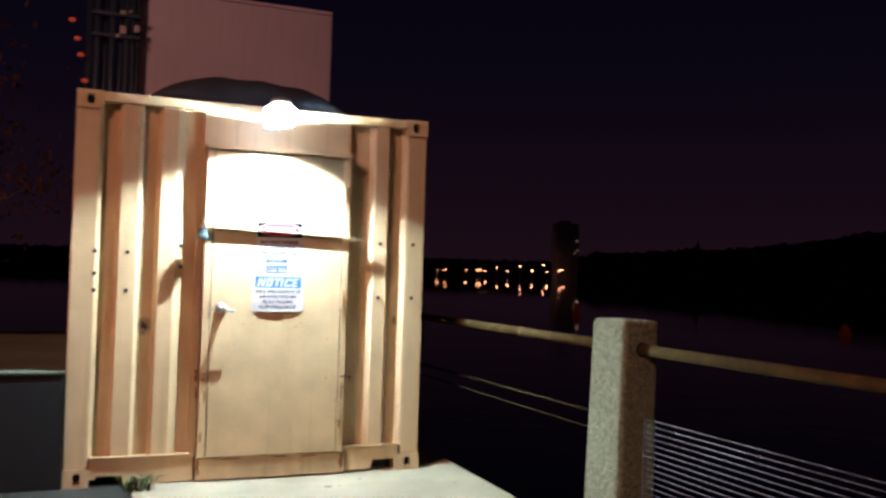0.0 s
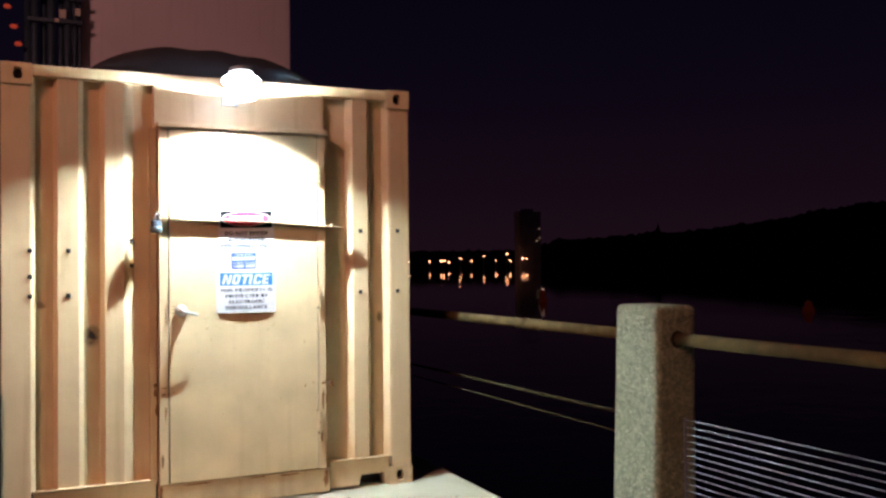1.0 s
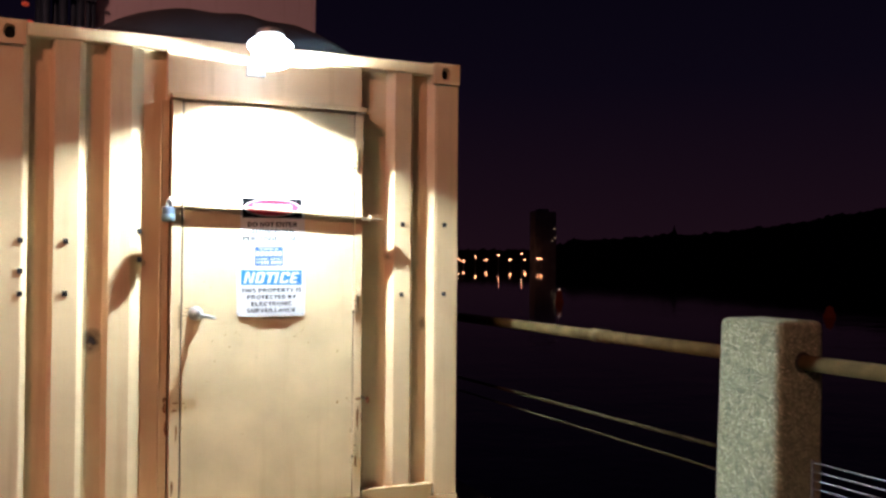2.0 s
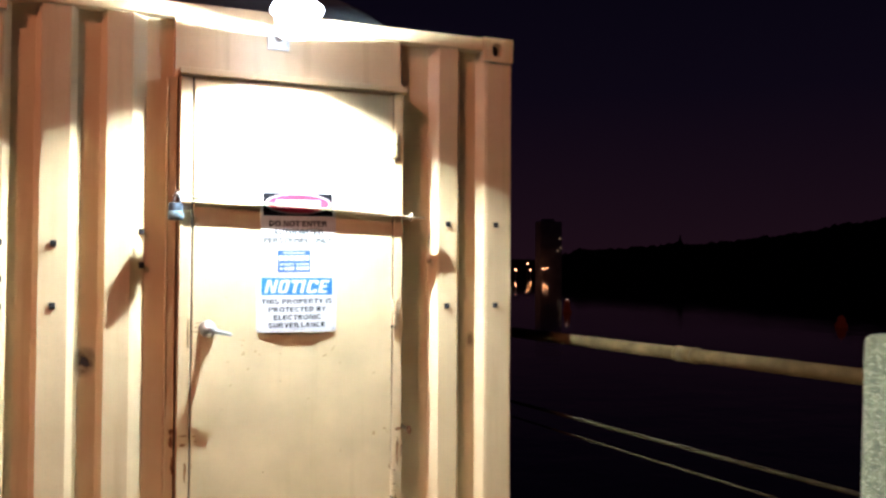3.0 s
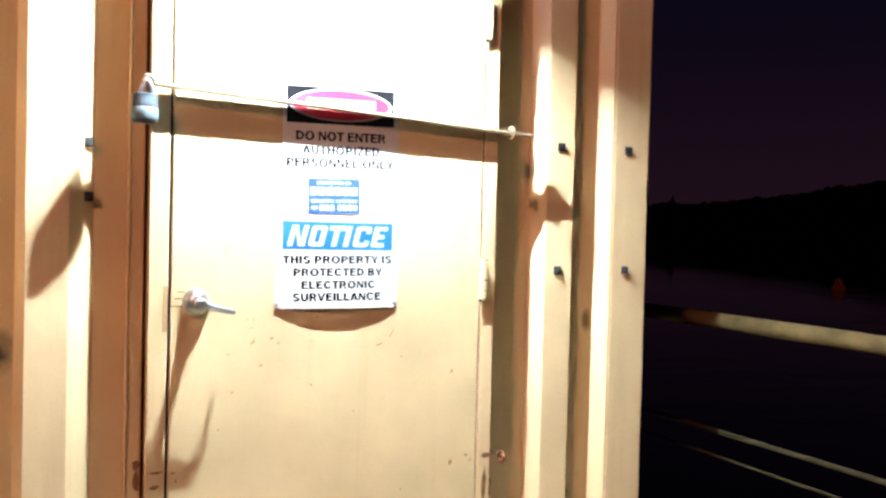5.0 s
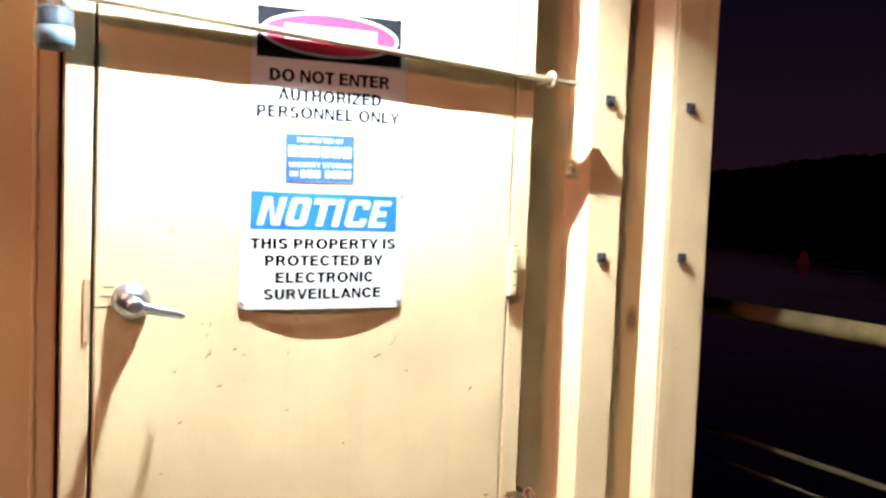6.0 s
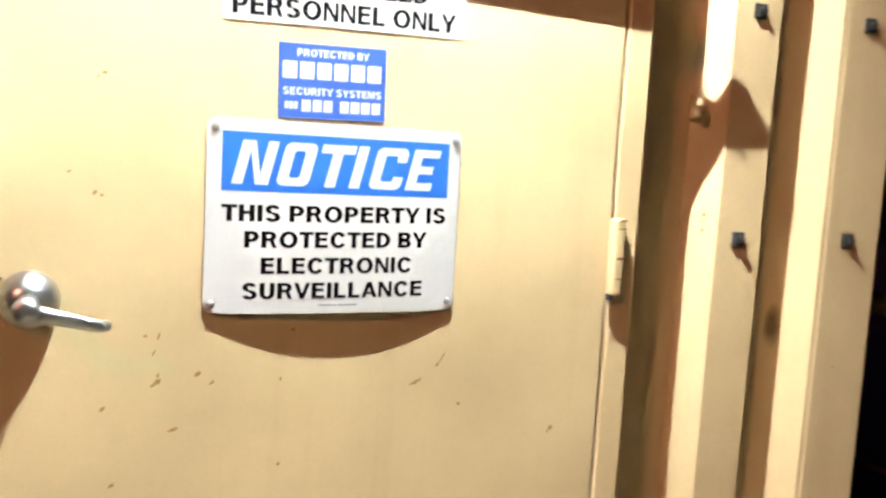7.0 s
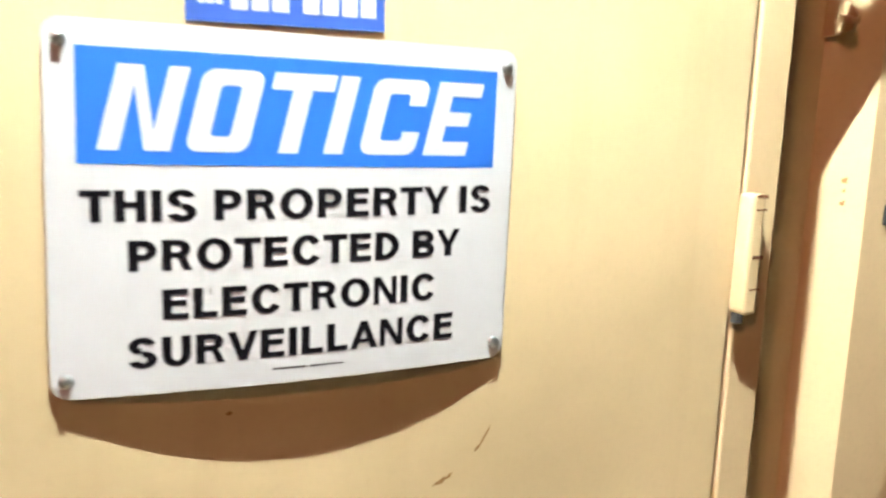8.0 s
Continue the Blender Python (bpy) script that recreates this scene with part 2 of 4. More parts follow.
def box(x0, x1, y0, y1, z0, z1, bevel=0.0, bm=None):
    bm = bm or bmesh.new()
    made = bmesh.ops.create_cube(bm, size=1)["verts"]
    bmesh.ops.scale(bm, vec=(x1 - x0, y1 - y0, z1 - z0), verts=made)
    bmesh.ops.translate(bm, vec=((x0 + x1) / 2, (y0 + y1) / 2, (z0 + z1) / 2), verts=made)
    if bevel:
        edges = list({e for v in made for e in v.link_edges})
        bmesh.ops.bevel(bm, geom=edges, offset=bevel, segments=2, affect="EDGES", profile=0.5)
    return bm


def prism(points, axis, a, b, bm=None):
    """A closed outline in the two other axes, drawn out along axis from a to b."""
    bm = bm or bmesh.new()

    def place(u, v, w):
        return {"x": (w, u, v), "y": (u, w, v), "z": (u, v, w)}[axis]

    lo = [bm.verts.new(place(u, v, a)) for u, v in points]
    hi = [bm.verts.new(place(u, v, b)) for u, v in points]
    k = len(points)
    for i in range(k):
        bm.faces.new((lo[i], lo[(i + 1) % k], hi[(i + 1) % k], hi[i]))
    bm.faces.new(lo), bm.faces.new(list(reversed(hi)))
    return bm


def tube(points, radius, sides=12, bm=None):
    bm = bm or bmesh.new()
    pts = [Vector(p) for p in points]
    rings = []
    for i, p in enumerate(pts):
        d = (pts[min(i + 1, len(pts) - 1)] - pts[max(i - 1, 0)]).normalized()
        up = Vector((0, 0, 1)) if abs(d.z) < 0.9 else Vector((1, 0, 0))
        s = d.cross(up).normalized()
        u = s.cross(d)
        r = radius[i] if isinstance(radius, (list, tuple)) else radius
        rings.append([bm.verts.new(p + r * (math.cos(a) * s + math.sin(a) * u)) for a in (2 * math.pi * j / sides for j in range(sides))])
    for a, b in zip(rings, rings[1:]):
        for j in range(sides):
            bm.faces.new((a[j], a[(j + 1) % sides], b[(j + 1) % sides], b[j]))
    bm.faces.new(rings[0]), bm.faces.new(list(reversed(rings[-1])))
    return bm


def ball(centre, radius, bm=None, squash=(1, 1, 1), detail=2):
    bm = bm or bmesh.new()
    v = bmesh.ops.create_icosphere(bm, subdivisions=detail, radius=radius)["verts"]
    bmesh.ops.scale(bm, vec=squash, verts=v)
    bmesh.ops.translate(bm, vec=centre, verts=v)
    return bm


STEM, BEAM = 0.265, 0.20        # strokes of the sans capitals, for a height of 1


def rect(x0, x1, z0, z1):
    return [(x0, z0), (x1, z0), (x1, z1), (x0, z1)]


def curve_band(cx, cz, rx, rz, a0, a1, steps):
    """Part of an oval stroke, from one angle to another in degrees, as quads."""
    out = []
    for i in range(steps):
        a, b = (radians(a0 + (a1 - a0) * k / steps) for k in (i, i + 1))
        out.append([(cx + r * math.cos(c), cz + q * math.sin(c)) for c, r, q in
                    ((a, rx, rz), (b, rx, rz), (b, rx - STEM, rz - BEAM), (a, rx - STEM, rz - BEAM))])
    return out


def bowl(x0, x1, z0, z1):
    """A bow on the right side of a stem: two short beams and half an oval."""
    r = (z1 - z0) / 2
    rx = min(x1 - x0 - 0.02, r * 1.15)
    return [rect(x0, x1 - rx, z1 - BEAM, z1), rect(x0, x1 - rx, z0, z0 + BEAM)] + curve_band(x1 - rx, z0 + r, rx, r, -90, 90, 12)


def slant(x0, x1, z0, z1, wide):
    return [(x0, z0), (x0 + wide, z0), (x1 + wide, z1), (x1, z1)]


def glyph(ch):
    """Width and convex pieces of one heavy sans capital."""
    t, h = STEM, BEAM
    shapes = {
        "A": lambda: (0.93, [slant(0, 0.345, 0, 1, 0.235), slant(0.695, 0.345, 0, 1, 0.235), rect(0.22, 0.71, 0.21, 0.36)]),
        "B": lambda: (0.80, [rect(0, t, 0, 1)] + bowl(t, 0.77, 0.44, 1) + bowl(t, 0.80, 0, 0.56)),
        "C": lambda: (0.88, curve_band(0.46, 0.5, 0.46, 0.52, 32, 328, 24)),
        "D": lambda: (0.83, [rect(0, t, 0, 1)] + bowl(t, 0.83, 0, 1)),
        "E": lambda: (0.72, [rect(0, t, 0, 1), rect(t, 0.72, 0, h), rect(t, 0.67, 0.44, 0.44 + h), rect(t, 0.71, 1 - h, 1)]),
        "H": lambda: (0.80, [rect(0, t, 0, 1), rect(0.80 - t, 0.80, 0, 1), rect(t, 0.80 - t, 0.44, 0.44 + h)]),
        "I": lambda: (t, [rect(0, t, 0, 1)]),
        "L": lambda: (0.68, [rect(0, t, 0, 1), rect(t, 0.68, 0, h)]),
        "M": lambda: (0.96, [rect(0, 0.19, 0, 1), rect(0.77, 0.96, 0, 1), slant(0.39, 0.13, 0, 1, 0.18), slant(0.39, 0.65, 0, 1, 0.18)]),
        "N": lambda: (0.80, [rect(0, 0.19, 0, 1), rect(0.61, 0.80, 0, 1), slant(0.57, 0.0, 0, 1, 0.23)]),
        "O": lambda: (0.98, curve_band(0.49, 0.5, 0.49, 0.52, 0, 360, 30)),
        "P": lambda: (0.76, [rect(0, t, 0, 1)] + bowl(t, 0.76, 0.35, 1)),
        "R": lambda: (0.82, [rect(0, t, 0, 1)] + bowl(t, 0.78, 0.40, 1) + [slant(0.60, 0.42, 0, 0.46, 0.22)]),
        "S": lambda: (0.78, curve_band(0.385, 0.735, 0.365, 0.285, 12, 262, 18) + curve_band(0.395, 0.275, 0.385, 0.295, 95, -168, 18)),
        "T": lambda: (0.78, [rect(0, 0.78, 1 - h, 1), rect(0.39 - t / 2, 0.39 + t / 2, 0, 1 - h)]),
        "U": lambda: (0.80, [rect(0, t, 0.38, 1), rect(0.80 - t, 0.80, 0.38, 1)] + curve_band(0.40, 0.38, 0.40, 0.40, 180, 360, 16)),
        "V": lambda: (0.88, [slant(0.325, 0, 0, 1, 0.23), slant(0.325, 0.65, 0, 1, 0.23)]),
        "Y": lambda: (0.88, [slant(0.33, 0, 0.34, 1, 0.23), slant(0.33, 0.65, 0.34, 1, 0.23), rect(0.44 - t / 2, 0.44 + t / 2, 0, 0.42)]),
        "Z": lambda: (0.75, [rect(0, 0.75, 0, h), rect(0.02, 0.74, 1 - h, 1), slant(0, 0.49, h, 1 - h, 0.26)]),
    }
    return shapes[ch]()


def letters(text, cx, cz, width, height, gap=0.13):
    """Heavy sans capitals, fitted to a width and height round (cx, cz), lying in the plane y = 0."""
    pieces, x = [], 0.0
    for ch in text:
        if ch == " ":
            x += 0.34
            continue
        wide, polys = glyph(ch)
        tight = 0.10 if ch in "TVYA" else 0.0
        x -= tight / 2
        pieces += [[(x + u, v) for u, v in poly] for poly in polys]
        x += wide + gap - tight / 2
    x0 = min(u for p in pieces for u, v in p)
    x1 = max(u for p in pieces for u, v in p)
    bm = bmesh.new()
    for k, poly in enumerate(pieces):
        bm.faces.new([bm.verts.new((cx + ((u - x0) / (x1 - x0) - 0.5) * width, -0.00003 * (k % 3), cz + (v - 0.5) * height)) for u, v in poly])
    return bm


def tipped(bm, cx, cz, degrees):
    """Turns a flat mesh in its own plane round (cx, cz)."""
    bmesh.ops.rotate(bm, cent=(cx, 0, cz), matrix=Matrix.Rotation(radians(-degrees), 3, "Y"), verts=bm.verts)
    return bm


def grid(x0, x1, z0, z1, nx, nz, y=0.0):
    bm = bmesh.new()
    vs = [[bm.verts.new((x0 + (x1 - x0) * i / nx, y, z0 + (z1 - z0) * j / nz)) for i in range(nx + 1)] for j in range(nz + 1)]
    for j in range(nz):
        for i in range(nx):
            bm.faces.new((vs[j][i], vs[j][i + 1], vs[j + 1][i + 1], vs[j + 1][i]))
    return bm

# ---- ground, quay and water ----
WATER = -4.2
EDGE = 2.775                      # the slab's edge towards the water
JOINT = 0.42                      # slab meets dark asphalt here
slab = box(JOINT, EDGE, -16, 14, -0.35, 0.0)
quay = tagged(part("pavement", slab, m_slab), "pale worn concrete quay slab beside the water", "pavement", kind="structure")
cap = box(EDGE + 0.002, 3.30, -16, 14, WATER - 1.5, -1.0)
tagged(part("quay_wall", cap, m_wallc), "dark concrete quay wall below the railing", "quay wall", kind="structure")
m_asph = material("dark_asphalt", (0.026, 0.027, 0.022), 0.95, vary=0.4, scale=2.5, grain=0.5, bump=0.6, fine=140)
tagged(part("road", box(-14, JOINT - 0.012, -16, 14, -0.35, 0.0), m_asph), "dark worn asphalt beside the concrete slab", "road", kind="structure")
under = box(-14, EDGE, -16, 14, WATER - 1.5, -0.352)
tagged(part("ground", under, m_wallc), "dark fill beneath the quay slab", "ground", kind="structure")
bm = bmesh.new()
bmesh.ops.create_grid(bm, x_segments=1, y_segments=1, size=4500)
bmesh.ops.translate(bm, vec=(0, 0, WATER), verts=bm.verts)
tagged(part("water", bm, m_water), "black rippled river water at night", "water", kind="structure")

# ---- shipping container ----
W, H, DEEP = 2.438, 2.591, 6.058
OUT, INN = 0.012, 0.062           # the panel's outer and inner flats
con = thing("shipping_container", "cream-painted corrugated steel container with rust stains, on the quay", "container")


def corrugated(name, profile, z0, z1, parent):
    """A folded steel sheet 3 mm thick; profile of (x, y) along the end wall."""
    back = [(x, y + 0.004) for x, y in reversed(profile)]
    return part(name, prism(profile + back, "z", z0, z1), m_paint, parent)


LEFT = [(0.150, OUT), (0.152, OUT), (0.176, INN), (0.266, INN), (0.290, OUT), (0.401, OUT), (0.428, INN), (0.516, INN), (0.542, OUT),
        (0.643, OUT), (0.703, INN), (0.815, INN)]
RIGHT = [(1.8415, INN), (2.008, INN), (2.048, OUT), (2.145, OUT), (2.176, INN), (2.262, INN), (2.292, OUT), (2.300, OUT)]
corrugated("front_panel", LEFT, 0.185, 2.522, con)
corrugated("front_panel", RIGHT, 0.185, 2.522, con)
part("header_plate", box(0.812, 1.850, 0.012, 0.062, 2.2635, 2.522, 0.003), m_paint, con)
for x0, x1 in ((0.0, 0.151), (2.299, W)):
    part("corner_post", box(x0, x1, 0.010, 0.16, 0.117, 2.474, 0.006), m_paint, con)
part("top_rail", box(0.163, W - 0.163, -0.002, 0.07, 2.521, 2.586, 0.005), m_paint, con)


def casting(x, y, z):
    """Corner casting with its oval hole cut through the front."""
    w, d, h = 0.162, 0.178, 0.118
    bm = bmesh.new()
    cx, cz, rx, rz, k = 0.087 if x < 1 else w - 0.087, h / 2, 0.026, 0.034, 24
    front, deep = [], []
    for i in range(k):
        a = 2 * math.pi * i / k
        ca, sa = math.cos(a), math.sin(a)
        px = cx + rx * math.copysign(abs(ca) ** 0.7, ca)
        pz = cz + rz * math.copysign(abs(sa) ** 0.7, sa)
        front.append(bm.verts.new((px, 0, pz)))
        deep.append(bm.verts.new((px, 0.05, pz)))
    outer = []
    for i in range(k):
        a = 2 * math.pi * i / k
        ca, sa = math.cos(a), math.sin(a)
        s = 1 / max(abs(ca), abs(sa))
        outer.append(bm.verts.new((w / 2 + ca * s * w / 2, 0, h / 2 + sa * s * h / 2)))
    back = [bm.verts.new((v.co.x, d, v.co.z)) for v in outer]
    for i in range(k):
        j = (i + 1) % k
        bm.faces.new((front[i], front[j], outer[j], outer[i]))
        bm.faces.new((front[i], deep[i], deep[j], front[j]))
        bm.faces.new((outer[i], outer[j], back[j], back[i]))
    bm.faces.new(deep), bm.faces.new(back)
    bmesh.ops.translate(bm, vec=(x, y, z), verts=bm.verts)
    ob = part("corner_casting", bm, m_paint, con)
    # near-black disc in the hole, its colour standing for the shade inside
    part("hole_shade", prism([(x + cx + 0.9 * rx * math.cos(2 * math.pi * i / 16), z + cz + 0.9 * rz * math.sin(2 * math.pi * i / 16)) for i in range(16)],
                                 "y", y + 0.043, y + 0.047), m_dark, ob, "near-black disc that darkens the oval hole")


for zz in (0.0, H - 0.118):
    for xx in (0.0, W - 0.162):
        casting(xx, -0.006, zz)
        part("corner_casting", box(xx, xx + 0.162, DEEP - 0.178, DEEP, zz, zz + 0.118, 0.006), m_paint, con)
# bottom rail with a notch beside each lower casting
rail = [(0.163, 0.184), (0.163, 0.050), (0.200, 0.046), (0.205, 0.070), (0.365, 0.066), (0.375, 0.008),
        (0.815, 0.008), (0.815, 0.184)]
part("bottom_rail", prism([(x, z) for x, z in rail], "y", -0.004, 0.10), m_paint, con)
rail = [(1.862, 0.184), (1.862, 0.020), (2.065, 0.020), (2.085, 0.085), (2.240, 0.085), (2.250, 0.010), (2.275, 0.010), (2.275, 0.184)]
part("bottom_rail", prism([(x, z) for x, z in rail], "y", -0.004, 0.10), m_paint, con)
for x0, x1 in ((0.163, 0.785), (1.864, 2.275)):
    part("rail_ledge", box(x0, x1, -0.018, 0.011, 0.1855, 0.194, 0.002), m_paint, con)
# near-black box behind the rail puts the notches' shade into its colour
part("notch_backing", box(0.17, W - 0.17, 0.102, 0.16, 0.01, 0.16), m_dark, con)
# side walls, back and roof
side = []
k = 40
for i in range(k):
    y0 = 0.16 + (DEEP - 0.32) * i / k
    step = (DEEP - 0.32) / k
    side += [(y0, 0.010), (y0 + 0.25 * step, 0.010), (y0 + 0.5 * step, 0.042), (y0 + 0.75 * step, 0.042)]
for flip in (0, 1):
    prof = [((W - d if flip else d), y) for y, d in side]
    prof += [((W - 0.08 if flip else 0.08), DEEP - 0.16), ((W - 0.08 if flip else 0.08), 0.16)]
    part("side_panel", prism(prof, "z", 0.15, 2.54), m_paint, con)
    xs = (W - 0.08, W - 0.004) if flip else (0.004, 0.08)
    part("side_rail", box(*xs, 0.172, DEEP - 0.178, 2.540, 2.586, 0.004), m_paint, con)
    part("side_rail", box(*xs, 0.172, DEEP - 0.178, 0.01, 0.150, 0.004), m_paint, con)
part("back_panel", box(0.081, W - 0.081, DEEP - 0.05, DEEP - 0.01, 0.12, 2.53), m_paint, con)
part("roof_panel", box(0.081, W - 0.081, 0.071, DEEP - 0.05, 2.545, 2.575), m_paint, con)
# door frame: a tube at the lock side, jambs, head and sill plate
DY = -0.045
part("lock_post", box(0.787, 0.826, -0.001, 0.058, 0.165, 2.262, 0.005), m_paint, con, "cream lock post with chipped edge")
part("door_jamb", box(0.834, 0.884, DY, 0.062, 0.163, 2.262, 0.003), m_paint, con)
part("door_jamb", box(1.7955, 1.841, DY, 0.062, 0.163, 2.262, 0.003), m_paint, con)
part("door_head", box(0.826, 1.852, DY - 0.03, 0.05, 2.263, 2.290, 0.003), m_paint, con, "drip edge over the door")
part("sill_plate", box(0.827, 1.860, -0.036, 0.05, 0.012, 0.158, 0.004), m_edge, con, "rust-stained sill plate")
door = part("door", box(0.891, 1.7905, DY, 0.0, 0.166, 2.256, 0.0035), m_door, con, "cream painted steel door with rust specks, shut")
part("door_seal", box(0.8845, 0.8905, -0.03, 0.0, 0.166, 2.256), m_rubber, con)
part("door_seal", box(1.791, 1.795, -0.03, 0.0, 0.166, 2.256), m_rubber, con)
for z in (0.455, 1.238, 2.02):
    h = part("hinge", box(1.787, 1.8055, DY - 0.020, DY + 0.001, z - 0.060, z + 0.060, 0.004), m_door, door, "painted steel hinge with rusty joints")
    for dz, w in ((-0.034, 0.0008), (-0.002, 0.0018), (0.045, 0.0008), (0.058, 0.0015)):
        part("knuckle_gap", box(1.7925, 1.8062, DY - 0.0206, DY - 0.001, z + dz - w, z + dz + w), m_rust, h)
    part("hinge_pin", tube([(1.790, DY - 0.010, z - 0.059), (1.790, DY - 0.010, z - 0.069)], 0.006, 8), m_dark, h)
# lever handle
handle = part("handle", tube([(0.957, DY, 1.178), (0.957, DY - 0.007, 1.178), (0.957, DY - 0.016, 1.178), (0.957, DY - 0.026, 1.178), (0.957, DY - 0.032, 1.178)],
                             [0.036, 0.036, 0.032, 0.022, 0.013], 28), m_steel, door, "brushed steel lever handle", smooth=True)
part("spindle", tube([(0.957, DY - 0.030, 1.178), (0.957, DY - 0.066, 1.178), (0.957, DY - 0.070, 1.177), (0.957, DY - 0.086, 1.177), (0.957, DY - 0.090, 1.177)],
                     [0.0125, 0.0125, 0.016, 0.016, 0.011], 20), m_steel, handle, smooth=True)
bm = tube([(0.946, DY - 0.078, 1.177), (0.962, DY - 0.079, 1.175), (0.990, DY - 0.078, 1.169), (1.020, DY - 0.077, 1.162), (1.036, DY - 0.076, 1.158), (1.042, DY - 0.072, 1.157)],
          [0.0115, 0.0110, 0.0092, 0.0080, 0.0075, 0.0050], 16)
for v in bm.verts:      # flattened front and back
    v.co.y = DY - 0.078 + (v.co.y - DY + 0.078) * 0.6
part("lever", bm, m_steel, handle, smooth=True)
part("lever_return", tube([(1.037, DY - 0.076, 1.157), (1.043, DY - 0.070, 1.156), (1.044, DY - 0.052, 1.155), (1.044, DY - 0.048, 1.155)], [0.0065, 0.0062, 0.0055, 0.004], 12), m_steel, handle, smooth=True)
part("latch_plate", box(0.872, 0.8835, DY - 0.004, DY + 0.002, 1.10, 1.22, 0.001), m_edge, con)
# bolts through the panel, a tab and a grey patch
for x, y, z in ((0.147, 0.010, 1.537), (0.147, 0.010, 1.390), (0.147, 0.010, 1.280), (0.346, OUT, 1.536), (0.345, OUT, 1.281), (0.690, 0.050, 1.449),
                (0.688, 0.048, 1.592), (2.096, OUT, 1.660), (2.352, 0.010, 1.662), (2.092, OUT, 1.264), (2.350, 0.010, 1.265)):
    b = part("bolt", box(x - 0.012, x + 0.012, y - 0.008, y, z - 0.0125, z + 0.0125, 0.002), m_rubber, con)
    part("bolt_end", tube([(x, y - 0.0075, z), (x, y - 0.016, z)], 0.006, 10), m_rubber, b)
bm = prism([(INN, 1.512), (0.030, 1.505), (0.016, 1.490), (0.022, 1.474), (INN, 1.468)], "x", 2.004, 2.008)
prism([(0.030, 1.492), (0.012, 1.486), (0.012, 1.480), (0.030, 1.484)], "x", 1.990, 2.0035, bm)
part("bent_tab", bm, m_edge, con)
part("smudge", grid(0.4285, 0.5155, 0.962, 1.122, 2, 2, INN - 0.0012), m_smudge, con, "dark grey soft-edged smudge")
part("smudge", grid(2.220, 2.260, 1.040, 1.145, 2, 2, INN - 0.0012), m_haze, con, "brown soft-edged smudge")
for z, h in ((1.303, 7), (1.291, 4), (1.276, 6)):
    bm = bmesh.new()
    bm.faces.new([bm.verts.new((2.032 + 0.0004 * h * q * math.cos(a), 0.0312 - 0.0005 * h * q * math.cos(a), z + 0.0008 * h * q * math.sin(a))) for a, q in ((6.283 * i / 9, 0.45 + 0.75 * ((i * 5) % 7) / 7) for i in range(9))])
    part("rust_mark", bm, m_spot, con)
rng4 = random.Random(21)
for x, z, w, h, lean in ((1.039, 1.460, 7, 4, 20), (1.032, 1.455, 4, 3, 0), (1.030, 1.312, 6, 4, 60), (1.038, 1.309, 4, 3, 0), (1.000, 1.337, 5, 3, 10), (1.287, 1.132, 4, 3, 0),
                         (1.471, 1.0485, 15, 4, 28), (1.478, 1.052, 9, 3, 40), (1.511, 1.082, 24, 2, 58), (1.505, 1.074, 8, 3, 50), (1.161, 1.0755, 7, 5, 35), (1.158, 1.073, 4, 4, 0),
                         (1.109, 1.067, 10, 6, 50), (1.104, 1.062, 8, 4, 20), (1.110, 1.075, 5, 3, 70), (1.042, 1.034, 8, 4, 40), (1.132, 1.0015, 9, 4, 20), (1.127, 0.999, 5, 3, 0),
                         (1.273, 0.942, 5, 4, 30), (1.055, 0.931, 8, 4, 40), (1.705, 0.9635, 8, 6, 60), (1.700, 0.958, 5, 4, 30), (1.110, 1.128, 12, 2, 75), (1.104, 1.105, 10, 2, 60),
                         (1.093, 1.128, 6, 3, 10), (1.179, 1.062, 8, 3, 40), (1.272, 1.063, 4, 4, 0), (1.543, 1.012, 4, 6, 80), (1.706, 0.688, 9, 14, 0), (1.757, 0.706, 12, 8, 0),
                         (1.772, 0.690, 16, 3, 10), (1.783, 0.530, 6, 20, 0), (0.905, 0.724, 14, 5, 0), (0.912, 0.702, 5, 12, 0), (0.896, 0.60, 4, 20, 0), (1.40, 0.86, 5, 4, 0),
                         (1.55, 0.62, 6, 4, 20), (1.20, 0.55, 5, 4, 30), (1.02, 0.83, 5, 4, 50)):
    c, n = math.cos(radians(lean)), math.sin(radians(lean))
    rim = []
    for a in (6.283 * i / 11 for i in range(11)):
        u, v = 0.00062 * w * math.cos(a) * rng4.uniform(0.5, 1.2), 0.0006 * h * math.sin(a) * rng4.uniform(0.5, 1.2)
        rim.append((x + u * c - v * n, DY - 0.0004, z + u * n + v * c))
    bm = bmesh.new()
    bm.faces.new([bm.verts.new(p) for p in rim])
    part("rust_mark", bm, m_spot, door)
for dx, dz, l in ((-0.040, 0.026, 0.020), (-0.046, 0.008, 0.022), (-0.052, -0.012, 0.030)):
    bm = box(0.957 + dx - l / 2, 0.957 + dx + l / 2, DY - 0.0008, DY - 0.0002, 1.178 + dz - 0.0012, 1.178 + dz + 0.0012)
    part("scratch", bm, m_dark, door)
wz = [0.20 + 0.0115 * i for i in range(180)]
bm = tube([(0.7868 + rng4.uniform(-0.0012, 0.0012), -0.0005, z) for z in wz], [0.0035 + 0.004 * rng4.random() ** 2 for _ in wz], 8)
part("weld_bead", bm, m_paint, con, "lumpy painted weld bead", smooth=True)
